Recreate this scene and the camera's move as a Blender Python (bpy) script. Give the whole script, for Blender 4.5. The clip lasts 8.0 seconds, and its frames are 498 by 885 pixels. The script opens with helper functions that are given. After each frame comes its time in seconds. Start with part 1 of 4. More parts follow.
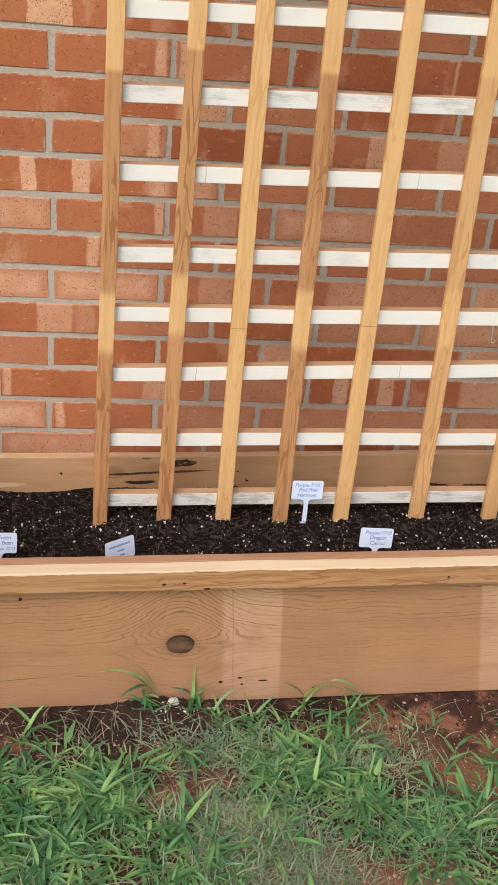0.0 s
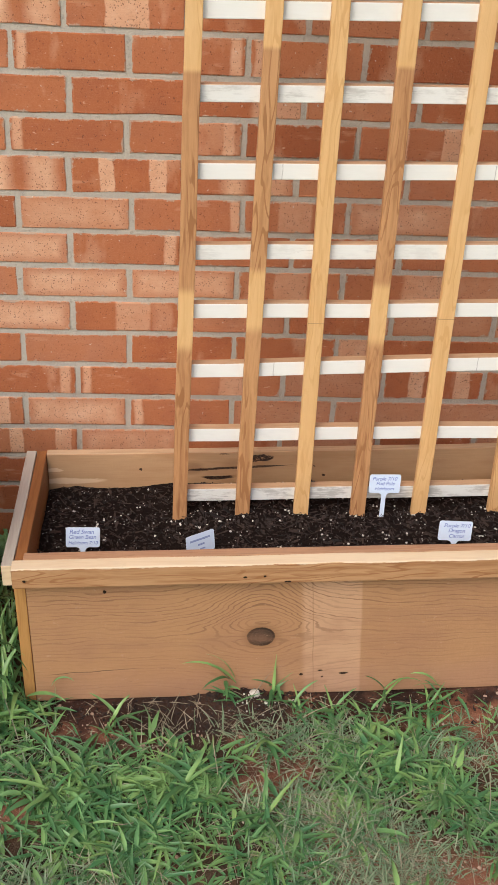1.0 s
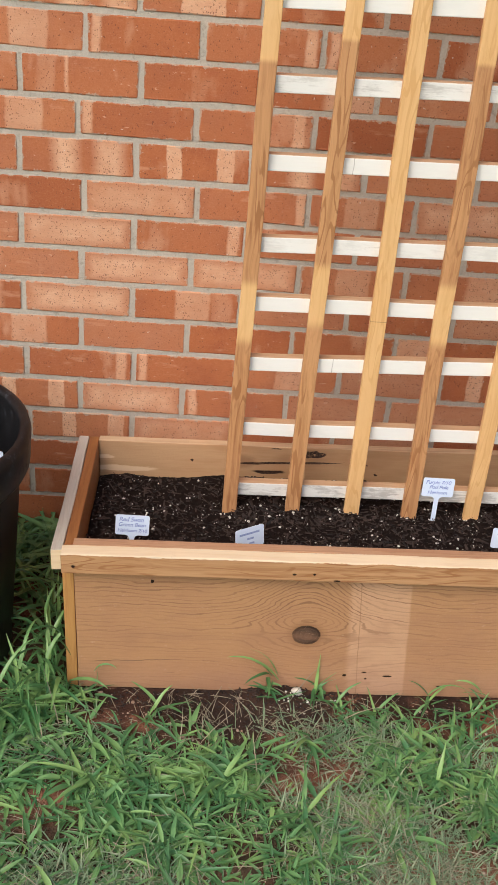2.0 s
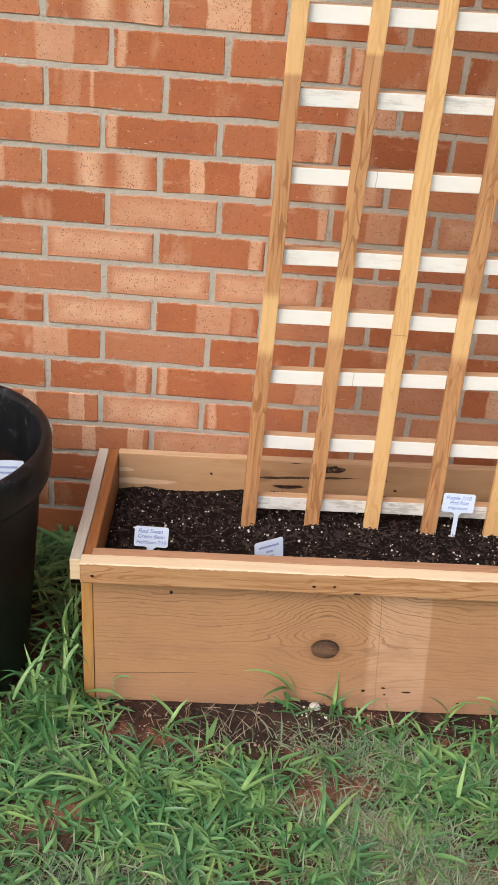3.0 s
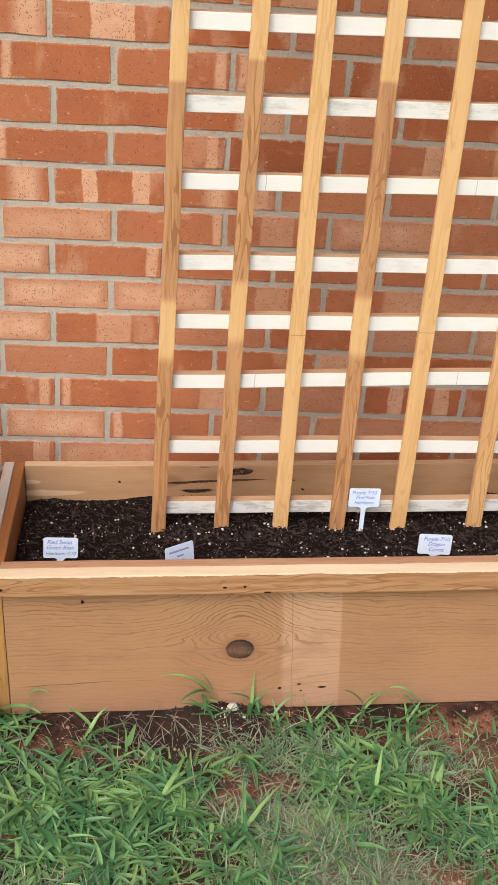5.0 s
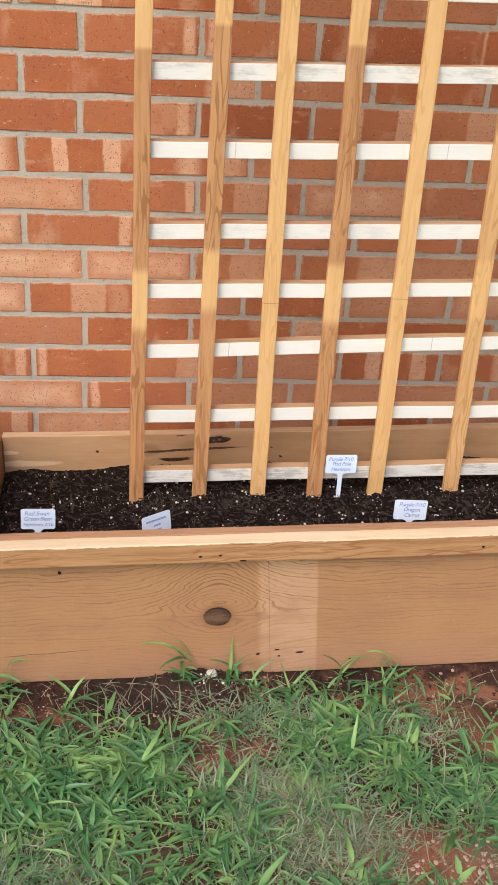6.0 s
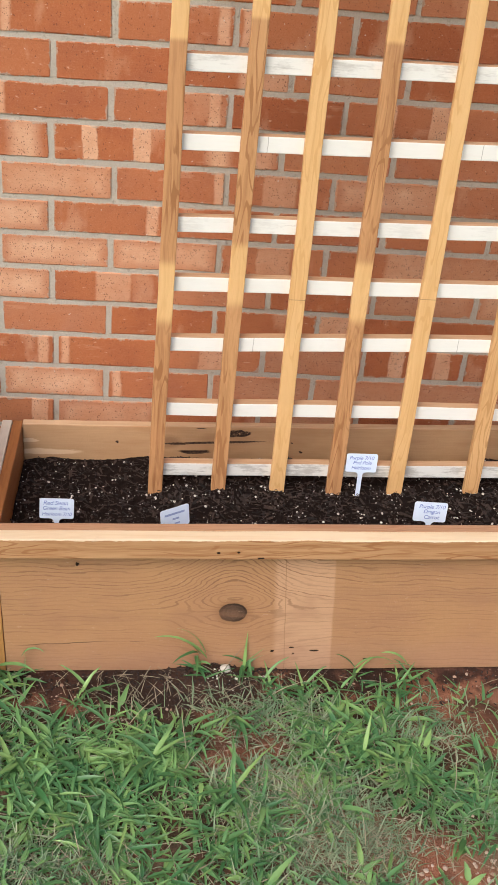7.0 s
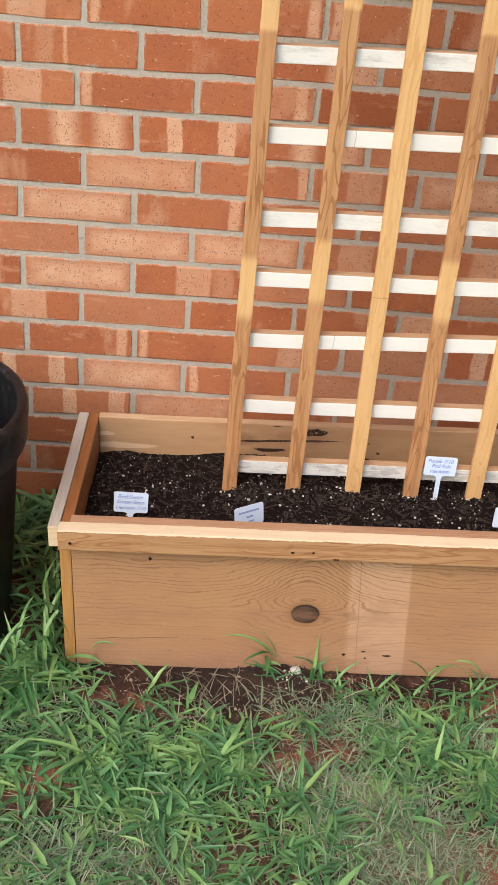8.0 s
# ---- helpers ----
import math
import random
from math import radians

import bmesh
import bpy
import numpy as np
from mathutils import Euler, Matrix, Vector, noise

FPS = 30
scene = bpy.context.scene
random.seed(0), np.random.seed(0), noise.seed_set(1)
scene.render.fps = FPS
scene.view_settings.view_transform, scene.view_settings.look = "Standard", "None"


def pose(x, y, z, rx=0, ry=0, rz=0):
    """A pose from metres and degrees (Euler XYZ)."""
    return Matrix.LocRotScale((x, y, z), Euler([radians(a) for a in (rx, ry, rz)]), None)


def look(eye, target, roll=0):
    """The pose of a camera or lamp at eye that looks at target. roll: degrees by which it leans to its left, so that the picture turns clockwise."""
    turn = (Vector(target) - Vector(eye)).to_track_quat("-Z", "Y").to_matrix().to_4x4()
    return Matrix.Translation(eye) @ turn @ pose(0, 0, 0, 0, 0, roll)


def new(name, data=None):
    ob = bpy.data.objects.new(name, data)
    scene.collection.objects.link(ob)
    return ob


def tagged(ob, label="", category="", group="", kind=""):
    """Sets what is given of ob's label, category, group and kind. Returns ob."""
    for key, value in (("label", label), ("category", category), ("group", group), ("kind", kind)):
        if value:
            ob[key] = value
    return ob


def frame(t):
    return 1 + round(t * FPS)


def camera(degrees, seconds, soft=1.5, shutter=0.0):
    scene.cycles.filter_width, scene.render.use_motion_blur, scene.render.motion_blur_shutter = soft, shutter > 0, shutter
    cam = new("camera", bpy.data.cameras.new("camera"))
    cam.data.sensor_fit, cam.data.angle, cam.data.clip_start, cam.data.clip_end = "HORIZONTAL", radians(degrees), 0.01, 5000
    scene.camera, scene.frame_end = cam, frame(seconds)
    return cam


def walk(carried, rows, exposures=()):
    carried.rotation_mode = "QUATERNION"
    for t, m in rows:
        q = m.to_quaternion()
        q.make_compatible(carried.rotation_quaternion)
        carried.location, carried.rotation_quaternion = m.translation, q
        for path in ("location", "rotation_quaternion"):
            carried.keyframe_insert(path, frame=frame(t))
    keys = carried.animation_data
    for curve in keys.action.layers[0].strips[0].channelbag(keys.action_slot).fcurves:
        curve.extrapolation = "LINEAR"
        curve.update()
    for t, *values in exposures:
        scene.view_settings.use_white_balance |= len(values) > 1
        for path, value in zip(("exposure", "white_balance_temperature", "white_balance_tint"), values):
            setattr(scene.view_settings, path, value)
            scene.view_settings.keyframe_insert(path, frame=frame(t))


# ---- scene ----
import itertools

cam = camera(27.06, 8.0, soft=1.0)
PATH = [
    (0, (0.2862, -1.8223, 1.3240), (0.5461, -0.3144, 0.4746), 5.80),
    (0.5, (0.2750, -1.8362, 1.3314), (0.4856, -0.3184, 0.4860), 3.80),
    (1, (0.2629, -1.8379, 1.3241), (0.4130, -0.3205, 0.4652), 3.21),
    (1.5, (0.2427, -1.8338, 1.3216), (0.3568, -0.3181, 0.4543), 4.34),
    (2, (0.2348, -1.8230, 1.3161), (0.3220, -0.3079, 0.4445), 5.01),
    (2.2, (0.2277, -1.8217, 1.3182), (0.3000, -0.3081, 0.4425), 4.90),
    (3.3, (0.2264, -1.8406, 1.2832), (0.2857, -0.2915, 0.4713), 5.03),
    (3.5, (0.2329, -1.8424, 1.2851), (0.3095, -0.2914, 0.4783), 4.48),
    (4, (0.2442, -1.8428, 1.2864), (0.3597, -0.2947, 0.4785), 4.00),
    (4.5, (0.2439, -1.8455, 1.2884), (0.3983, -0.3043, 0.4739), 4.57),
    (5, (0.2509, -1.8498, 1.2896), (0.4458, -0.3099, 0.4811), 4.51),
    (5.2, (0.2591, -1.8572, 1.2908), (0.4800, -0.3148, 0.4943), 4.12),
    (6.3, (0.2865, -1.8419, 1.3166), (0.4834, -0.3442, 0.4332), 3.99),
    (6.5, (0.2704, -1.8357, 1.3206), (0.4710, -0.3373, 0.4392), 4.95),
    (7, (0.2682, -1.8294, 1.3215), (0.4530, -0.3363, 0.4279), 5.53),
    (7.5, (0.2659, -1.8241, 1.3109), (0.4399, -0.3308, 0.4153), 6.54),
    (8, (0.2566, -1.8108, 1.3046), (0.3256, -0.3126, 0.4029), 4.97),
]
EXPOSURE = ((0, -0.03), (1.5, 0.0), (3.5, 0.12), (5.0, 0.12), (6.5, 0.12), (8.0, 0.14))
walk(cam, [(t, look(eye, target, roll)) for t, eye, target, roll in PATH], EXPOSURE)

# ---- light ----
world = bpy.data.worlds.new("overcast_sky")
scene.world = world
world.use_nodes = True
sky = world.node_tree.nodes.new("ShaderNodeTexSky")
sky.sky_type = "NISHITA"
sky.sun_disc = False
SUN_HIGH, SUN_TURN = radians(45), radians(212)
sky.sun_elevation, sky.sun_rotation = SUN_HIGH, SUN_TURN
sky.air_density, sky.dust_density, sky.ozone_density = 1.0, 3.0, 0.6
world.node_tree.nodes["Background"].inputs["Strength"].default_value = 0.185
world.node_tree.links.new(sky.outputs[0], world.node_tree.nodes["Background"].inputs["Color"])
sun = new("sun", bpy.data.lights.new("sun", "SUN"))
sun.data.energy, sun.data.angle, sun.data.color = 1.55, radians(42), (1.0, 0.975, 0.945)
sun.matrix_world = look((0, 0, 0), (-math.sin(SUN_TURN) * math.cos(SUN_HIGH), -math.cos(SUN_TURN) * math.cos(SUN_HIGH), -math.sin(SUN_HIGH)))

# ---- materials ----


class Graph:
    """A small helper to write node materials."""

    def __init__(self, name):
        self.mat = bpy.data.materials.new(name)
        self.mat.use_nodes = True
        self.tree = self.mat.node_tree
        self.bsdf = self.tree.nodes["Principled BSDF"]

    def put(self, socket, v):
        if isinstance(v, bpy.types.NodeSocket):
            self.tree.links.new(v, socket)
        elif v is not None:
            socket.default_value = v

    def node(self, kind, out=0, ins=None, **props):
        n = self.tree.nodes.new(kind)
        for key, value in props.items():
            setattr(n, key, value)
        for key, value in (ins or {}).items():
            self.put(n.inputs[key], value)
        return n.outputs[out]

    def math(self, op, a, b=None, c=None, clamp=False):
        n = self.tree.nodes.new("ShaderNodeMath")
        n.operation, n.use_clamp = op, clamp
        for socket, v in zip(n.inputs, (a, b, c)):
            self.put(socket, v)
        return n.outputs[0]

    def mix(self, f, a, b, blend="MIX"):
        n = self.tree.nodes.new("ShaderNodeMix")
        n.data_type, n.blend_type = "RGBA", blend
        for key, v in ((0, f), (6, a), (7, b)):
            if isinstance(v, tuple) and len(v) == 3:
                v = (*v, 1.0)
            self.put(n.inputs[key], v)
        return n.outputs[2]

    def step(self, v, lo, hi):
        return self.node("ShaderNodeMapRange", ins={0: v, 1: lo, 2: hi, 3: 0.0, 4: 1.0}, interpolation_type="SMOOTHSTEP")

    def coord(self, kind="Object"):
        return self.node("ShaderNodeTexCoord", kind)

    def scaled(self, vec, s, shift=None):
        n = self.node("ShaderNodeVectorMath", ins={0: vec, 1: s}, operation="MULTIPLY")
        return self.node("ShaderNodeVectorMath", ins={0: n, 1: shift}, operation="ADD") if shift is not None else n

    def noise(self, vec, scale, detail=4.0, rough=0.55, out=0):
        return self.node("ShaderNodeTexNoise", out, {"Vector": vec, "Scale": scale, "Detail": detail, "Roughness": rough})

    def xyz(self, vec):
        n = self.tree.nodes.new("ShaderNodeSeparateXYZ")
        self.put(n.inputs[0], vec)
        return n.outputs

    def join(self, x, y, z):
        return self.node("ShaderNodeCombineXYZ", ins={0: x, 1: y, 2: z})

    def prop(self, name):
        return self.node("ShaderNodeAttribute", "Fac", attribute_type="OBJECT", attribute_name=name)

    def chance(self):
        return self.node("ShaderNodeObjectInfo", "Random")

    def island(self):
        return self.node("ShaderNodeNewGeometry", "Random Per Island")

    def end(self, colour, rough=0.6, bump=None, strength=0.3, far=0.002, spec=0.5):
        self.put(self.bsdf.inputs["Base Color"], (*colour, 1.0) if isinstance(colour, tuple) and len(colour) == 3 else colour)
        self.put(self.bsdf.inputs["Roughness"], rough)
        self.put(self.bsdf.inputs["Specular IOR Level"], spec)
        if bump is not None:
            self.put(self.bsdf.inputs["Normal"], self.node("ShaderNodeBump", ins={"Height": bump, "Strength": strength, "Distance": far}))
        return self.mat


def brick_material(name, by_island=False):
    """Wire-cut red brick with buff flashes and dark iron specks."""
    g = Graph(name)
    rnd = g.island() if by_island else g.chance()
    at = g.coord()
    shift = g.scaled(g.join(rnd, rnd, rnd), (17.0, 31.0, 23.0))
    p = g.scaled(at, (1, 1, 1), shift)
    x = g.xyz(at)[0]
    blotch = g.noise(p, 14, 3)
    fine = g.noise(p, 420, 5, 0.7)
    streak = g.noise(g.scaled(p, (1, 1, 9)), 55, 4, 0.65)
    wob = g.math("MULTIPLY", g.math("SUBTRACT", g.noise(p, 26, 3), 0.5), 0.012)
    xw = g.math("ADD", x, wob)
    if by_island:
        pale = g.math("MULTIPLY", g.step(rnd, 0.6, 0.62), 0.7)
    else:
        pale = g.math("MULTIPLY", g.prop("pale"), g.math("ADD", 0.72, g.math("MULTIPLY", g.step(blotch, 0.3, 0.65), 0.28)))
        for key in ("band_a", "band_b"):
            off = g.math("ABSOLUTE", g.math("SUBTRACT", xw, g.prop(key)))
            half = g.prop(key + "_wide")
            soft = g.prop("soft")
            band = g.math("SUBTRACT", 1.0, g.step(off, g.math("SUBTRACT", half, soft), g.math("ADD", half, soft)))
            pale = g.math("MAXIMUM", pale, g.math("MULTIPLY", band, g.prop(key + "_strong")))
    flash = g.step(g.noise(g.scaled(p, (1, 1, 0.45)), 17, 3, 0.5), 0.56, 0.70)
    pale = g.math("MAXIMUM", pale, g.math("MULTIPLY", flash, 0.42))
    rub = g.step(g.noise(g.scaled(p, (0.35, 1, 1.5)), 24, 4, 0.6), 0.60, 0.70)
    pale = g.math("MAXIMUM", pale, g.math("MULTIPLY", rub, 0.35))
    pale = g.math("MULTIPLY", pale, g.math("ADD", 0.72, g.math("MULTIPLY", streak, 0.5)), clamp=True)
    if not by_island:
        z = g.xyz(at)[2]
        wear = g.math("MULTIPLY", g.math("SUBTRACT", blotch, 0.5), 0.02)
        rim = g.math("MAXIMUM", g.math("SUBTRACT", g.math("ABSOLUTE", x), 0.068), g.math("SUBTRACT", g.math("ABSOLUTE", z), 0.004))
        rim = g.step(g.math("ADD", rim, wear), 0.006, 0.027)
        pale = g.math("MULTIPLY", pale, g.math("SUBTRACT", 1.0, g.math("MULTIPLY", rim, g.math("MULTIPLY", g.prop("pale"), 0.62))))
    red = g.mix(rnd, (0.42, 0.128, 0.050), (0.50, 0.178, 0.074))
    red = g.mix(g.math("MULTIPLY", g.step(blotch, 0.42, 0.72), 0.62), red, (0.345, 0.100, 0.046))
    red = g.mix(g.math("MULTIPLY", g.step(streak, 0.5, 0.8), 0.3), red, (0.56, 0.235, 0.112))
    red = g.mix(g.prop("deep"), red, (0.36, 0.112, 0.047))
    buff = g.mix(g.noise(p, 30, 3), (0.64, 0.305, 0.162), (0.80, 0.53, 0.355))
    col = g.mix(pale, red, buff)
    col = g.mix(g.math("MULTIPLY", g.step(fine, 0.48, 0.7), 0.2), col, (0.62, 0.32, 0.18))
    col = g.mix(g.math("MULTIPLY", g.step(g.math("SUBTRACT", 1.0, fine), 0.5, 0.7), 0.22), col, (0.26, 0.085, 0.045))
    grains = g.node("ShaderNodeTexVoronoi", 0, {"Vector": g.scaled(p, (1, 1, 0.7)), "Scale": 310.0, "Randomness": 1.0})
    lot = g.math("SUBTRACT", g.noise(p, 150, 2), g.math("MULTIPLY", pale, -0.10))
    spot = g.math("MULTIPLY", g.math("SUBTRACT", 1.0, g.step(grains, 0.20, 0.36)), g.step(lot, 0.535, 0.62))
    big = g.node("ShaderNodeTexVoronoi", 0, {"Vector": g.scaled(p, (1, 1, 0.62)), "Scale": 175.0, "Randomness": 1.0})
    spot = g.math("MAXIMUM", spot, g.math("MULTIPLY", g.math("SUBTRACT", 1.0, g.step(big, 0.12, 0.24)), g.step(lot, 0.60, 0.66)))
    col = g.mix(g.math("MULTIPLY", spot, 0.68), col, (0.14, 0.056, 0.033))
    light = g.math("MULTIPLY", g.step(g.noise(g.scaled(p, (1, 1, 2.5)), 70, 3), 0.69, 0.74), 0.5)
    col = g.mix(light, col, (0.72, 0.46, 0.31))
    if not by_island:
        lip = g.math("MAXIMUM", g.math("SUBTRACT", g.math("ABSOLUTE", x), 0.0967), g.math("SUBTRACT", g.math("ABSOLUTE", g.xyz(at)[2]), 0.0290))
        ragged = g.math("ADD", g.math("MULTIPLY", g.math("SUBTRACT", g.noise(p, 45, 4, 0.7), 0.5), 0.026), g.math("MULTIPLY", g.math("SUBTRACT", fine, 0.5), 0.006))
        smear = g.step(g.math("ADD", lip, ragged), -0.0015, 0.0008)
        col = g.mix(g.math("MULTIPLY", smear, 0.75), col, g.mix(fine, (0.34, 0.27, 0.20), (0.56, 0.44, 0.34)))
        fleck = g.math("MULTIPLY", g.step(g.noise(p, 120, 2), 0.74, 0.77), 0.7)
        col = g.mix(fleck, col, (0.66, 0.56, 0.46))
    height = g.math("SUBTRACT", g.math("ADD", fine, g.math("ADD", g.math("MULTIPLY", g.noise(p, 70, 4), 1.2), streak)), g.math("MULTIPLY", spot, 1.4))
    return g.end(col, 0.9, height, 0.45, 0.0014, 0.15)


def mortar_material():
    g = Graph("mortar")
    at = g.coord()
    a, b = g.noise(at, 260, 6, 0.7), g.noise(at, 7, 3)
    col = g.mix(a, (0.37, 0.325, 0.265), (0.63, 0.57, 0.475))
    col = g.mix(g.math("MULTIPLY", g.step(b, 0.4, 0.7), 0.5), col, (0.43, 0.38, 0.315))
    pits = g.step(g.noise(at, 95, 4, 0.75), 0.56, 0.68)
    col = g.mix(g.math("MULTIPLY", pits, 0.30), col, (0.17, 0.14, 0.11))
    sand = g.math("SUBTRACT", 1.0, g.step(g.node("ShaderNodeTexVoronoi", 0, {"Vector": at, "Scale": 480.0}), 0.15, 0.35))
    col = g.mix(g.math("MULTIPLY", sand, 0.35), col, (0.62, 0.55, 0.45))
    return g.end(col, 0.95, g.math("SUBTRACT", g.math("ADD", a, g.noise(at, 60, 3)), g.math("MULTIPLY", pits, 0.4)), 0.7, 0.003, 0.1)


def wood_material(name, light, dark, along, tan=None, grain=1.0, gloss=0.5, arches=0.0, torn=None):
    """Sawn softwood. along: 0, 1 or 2, the axis of the grain. tan: colour of sun-browned stretches (z ranges set by object values)."""
    g = Graph(name)
    rnd = g.chance()
    at = g.coord()
    p = g.scaled(at, (1, 1, 1), g.scaled(g.join(rnd, rnd, rnd), (3.1, 5.3, 7.7)))
    squeeze = [1.0, 1.0, 1.0]
    squeeze[along] = 0.018
    sway = g.node("ShaderNodeVectorMath", ins={0: g.scaled(p, tuple(squeeze)), 1: g.scaled(g.noise(p, 4, 2, out=1), (0.03, 0.03, 0.03))}, operation="ADD")
    ring = g.noise(sway, 170 * grain, 3, 0.65)
    fibre = g.noise(sway, 700, 2, 0.7)
    cloud = g.noise(p, 6, 3)
    mix = g.math("ADD", g.math("MULTIPLY", g.step(ring, 0.40, 0.70), 0.6), g.math("MULTIPLY", fibre, 0.4))
    if arches:
        squeeze[along] = 0.13
        field = g.noise(g.scaled(p, tuple(squeeze)), 34, 2, 0.45)
        wave = g.math("SINE", g.math("MULTIPLY", field, 62.0))
        rare = g.step(g.noise(g.scaled(p, tuple(squeeze)), 22, 2), 0.42, 0.62)
        mix = g.math("ADD", mix, g.math("MULTIPLY", g.math("MULTIPLY", g.step(wave, 0.55, 1.0), rare), arches))
    col = g.mix(mix, light, dark)
    col = g.mix(g.math("MULTIPLY", g.step(cloud, 0.35, 0.75), 0.3), col, dark)
    if tan:
        z = g.math("ADD", g.xyz(at)[2], g.math("MULTIPLY", g.math("SUBTRACT", rnd, 0.5), 0.05))
        zone = g.math("ADD", g.math("MULTIPLY", g.step(z, 0.715, 0.735), g.math("SUBTRACT", 1.0, g.step(z, 1.065, 1.075))), g.math("SUBTRACT", 1.0, g.step(z, 0.610, 0.635)))
        col = g.mix(g.math("MULTIPLY", zone, g.prop("tan")), col, g.mix(mix, tan[0], tan[1]))
        joint = g.math("SUBTRACT", 1.0, g.step(g.math("ABSOLUTE", g.math("SUBTRACT", g.xyz(at)[2], g.prop("splice"))), 0.0002, 0.0010))
        col = g.mix(g.math("MULTIPLY", joint, 0.6), col, (0.25, 0.12, 0.05))
    if torn is not None:
        z = g.math("ADD", g.xyz(at)[2], g.math("MULTIPLY", g.math("SUBTRACT", g.noise(g.scaled(at, (1, 1, 2)), 26, 4, 0.7), 0.5), 0.010))
        col = g.mix(g.math("MULTIPLY", g.step(z, torn, torn + 0.0007), 0.8), col, (0.80, 0.66, 0.48))
    dirt = g.math("MULTIPLY", g.step(g.noise(p, 35, 5, 0.7), 0.66, 0.84), 0.25)
    col = g.mix(dirt, col, (0.16, 0.09, 0.045))
    return g.end(col, gloss, g.math("ADD", ring, fibre), 0.35, 0.0012, 0.35)


def front_board_material():
    """The front board: grain that arches over one knot, and two strips that the sun has not browned."""
    g = Graph("front_board_pine")
    at = g.coord()
    x, y, z = g.xyz(at)
    kx, kz = 0.395, 0.1365
    dx, dz = g.math("SUBTRACT", x, kx), g.math("SUBTRACT", z, kz)
    n1 = g.noise(g.scaled(at, (2.2, 1, 9)), 3, 3)
    n2 = g.noise(g.scaled(at, (7, 1, 26)), 3, 3, 0.6)
    hump = g.math("POWER", 2.718, g.math("MULTIPLY", g.math("MULTIPLY", dx, dx), -150.0))
    above = g.step(dz, -0.02, 0.035)
    lift = g.math("MULTIPLY", g.math("MULTIPLY", hump, above), 0.075)
    lift = g.math("SUBTRACT", lift, g.math("MULTIPLY", g.math("MULTIPLY", hump, g.math("SUBTRACT", 1.0, above)), 0.03))
    phase = g.math("ADD", g.math("SUBTRACT", z, lift), g.math("MULTIPLY", g.math("SUBTRACT", n1, 0.5), 0.034))
    wave = g.math("SINE", g.math("MULTIPLY", g.math("ADD", phase, g.math("MULTIPLY", g.math("SUBTRACT", n2, 0.5), 0.007)), 760.0))
    rare = g.step(g.noise(g.scaled(g.join(x, y, phase), (1.0, 1, 22)), 4, 3), 0.43, 0.60)
    upper = g.math("ADD", 0.45, g.math("MULTIPLY", g.step(z, 0.09, 0.20), 0.55))
    near = g.math("MULTIPLY", g.step(hump, 0.05, 0.5), 0.20)
    line = g.math("MULTIPLY", g.math("MULTIPLY", g.step(wave, 0.35, 1.0), upper), g.math("ADD", g.math("ADD", 0.26, near), g.math("MULTIPLY", rare, 0.70)))
    fibre = g.noise(g.scaled(at, (9, 20, 420)), 2, 3, 0.7)
    crack = g.math("MULTIPLY", g.step(g.noise(g.scaled(g.join(x, y, phase), (4, 1, 130)), 2.5, 3, 0.5), 0.70, 0.73), g.step(g.noise(at, 5, 1), 0.5, 0.6))
    low = g.math("ADD", g.math("ADD", 0.060, g.math("MULTIPLY", x, 0.06)), g.math("MULTIPLY", g.math("SUBTRACT", g.noise(g.scaled(at, (1, 1, 0.1)), 24, 3), 0.5), 0.008))
    slit = g.math("SUBTRACT", 1.0, g.step(g.math("ABSOLUTE", g.math("SUBTRACT", z, low)), 0.0004, 0.0013))
    slit = g.math("MULTIPLY", slit, g.math("MULTIPLY", g.step(x, 0.015, 0.05), g.math("SUBTRACT", 1.0, g.step(x, 0.13, 0.20))))
    crack = g.math("MAXIMUM", crack, g.math("MULTIPLY", slit, 0.75))
    tan = g.mix(fibre, (0.405, 0.203, 0.092), (0.535, 0.298, 0.148))
    tan = g.mix(g.math("MULTIPLY", g.step(g.noise(at, 5, 3), 0.35, 0.7), 0.45), tan, (0.390, 0.192, 0.105))
    raw = g.mix(fibre, (0.57, 0.330, 0.195), (0.66, 0.405, 0.250))
    edge = g.math("MULTIPLY", g.math("SUBTRACT", g.noise(at, 14, 2), 0.5), 0.004)
    xs = g.math("ADD", g.math("ADD", x, edge), g.math("MULTIPLY", g.math("SUBTRACT", z, 0.14), 0.05))
    xr = g.math("ADD", g.math("ADD", x, edge), g.math("MULTIPLY", g.math("SUBTRACT", z, 0.14), 0.15))
    strip = g.math("MULTIPLY", g.step(xs, 0.462, 0.475), g.math("SUBTRACT", 1.0, g.step(xs, 0.568, 0.573)))
    strip = g.math("MAXIMUM", strip, g.math("MULTIPLY", g.step(xr, 0.928, 0.936), g.math("SUBTRACT", 1.0, g.step(xr, 1.04, 1.045))))
    col = g.mix(g.math("MULTIPLY", strip, 0.75), tan, raw)
    seam = g.math("SUBTRACT", 1.0, g.step(g.math("ABSOLUTE", g.math("SUBTRACT", xs, 0.486)), 0.0003, 0.0012))
    col = g.mix(g.math("MULTIPLY", seam, 0.5), col, (0.25, 0.12, 0.05))
    col = g.mix(g.math("MULTIPLY", line, 0.74), col, (0.235, 0.112, 0.055))
    col = g.mix(crack, col, (0.07, 0.03, 0.014))
    # the knot
    kd = g.math("SQRT", g.math("ADD", g.math("MULTIPLY", dx, dx), g.math("MULTIPLY", g.math("MULTIPLY", dz, 1.15), g.math("MULTIPLY", dz, 1.15))))
    kd = g.math("ADD", kd, g.math("MULTIPLY", g.math("SUBTRACT", g.noise(at, 60, 3), 0.5), 0.006))
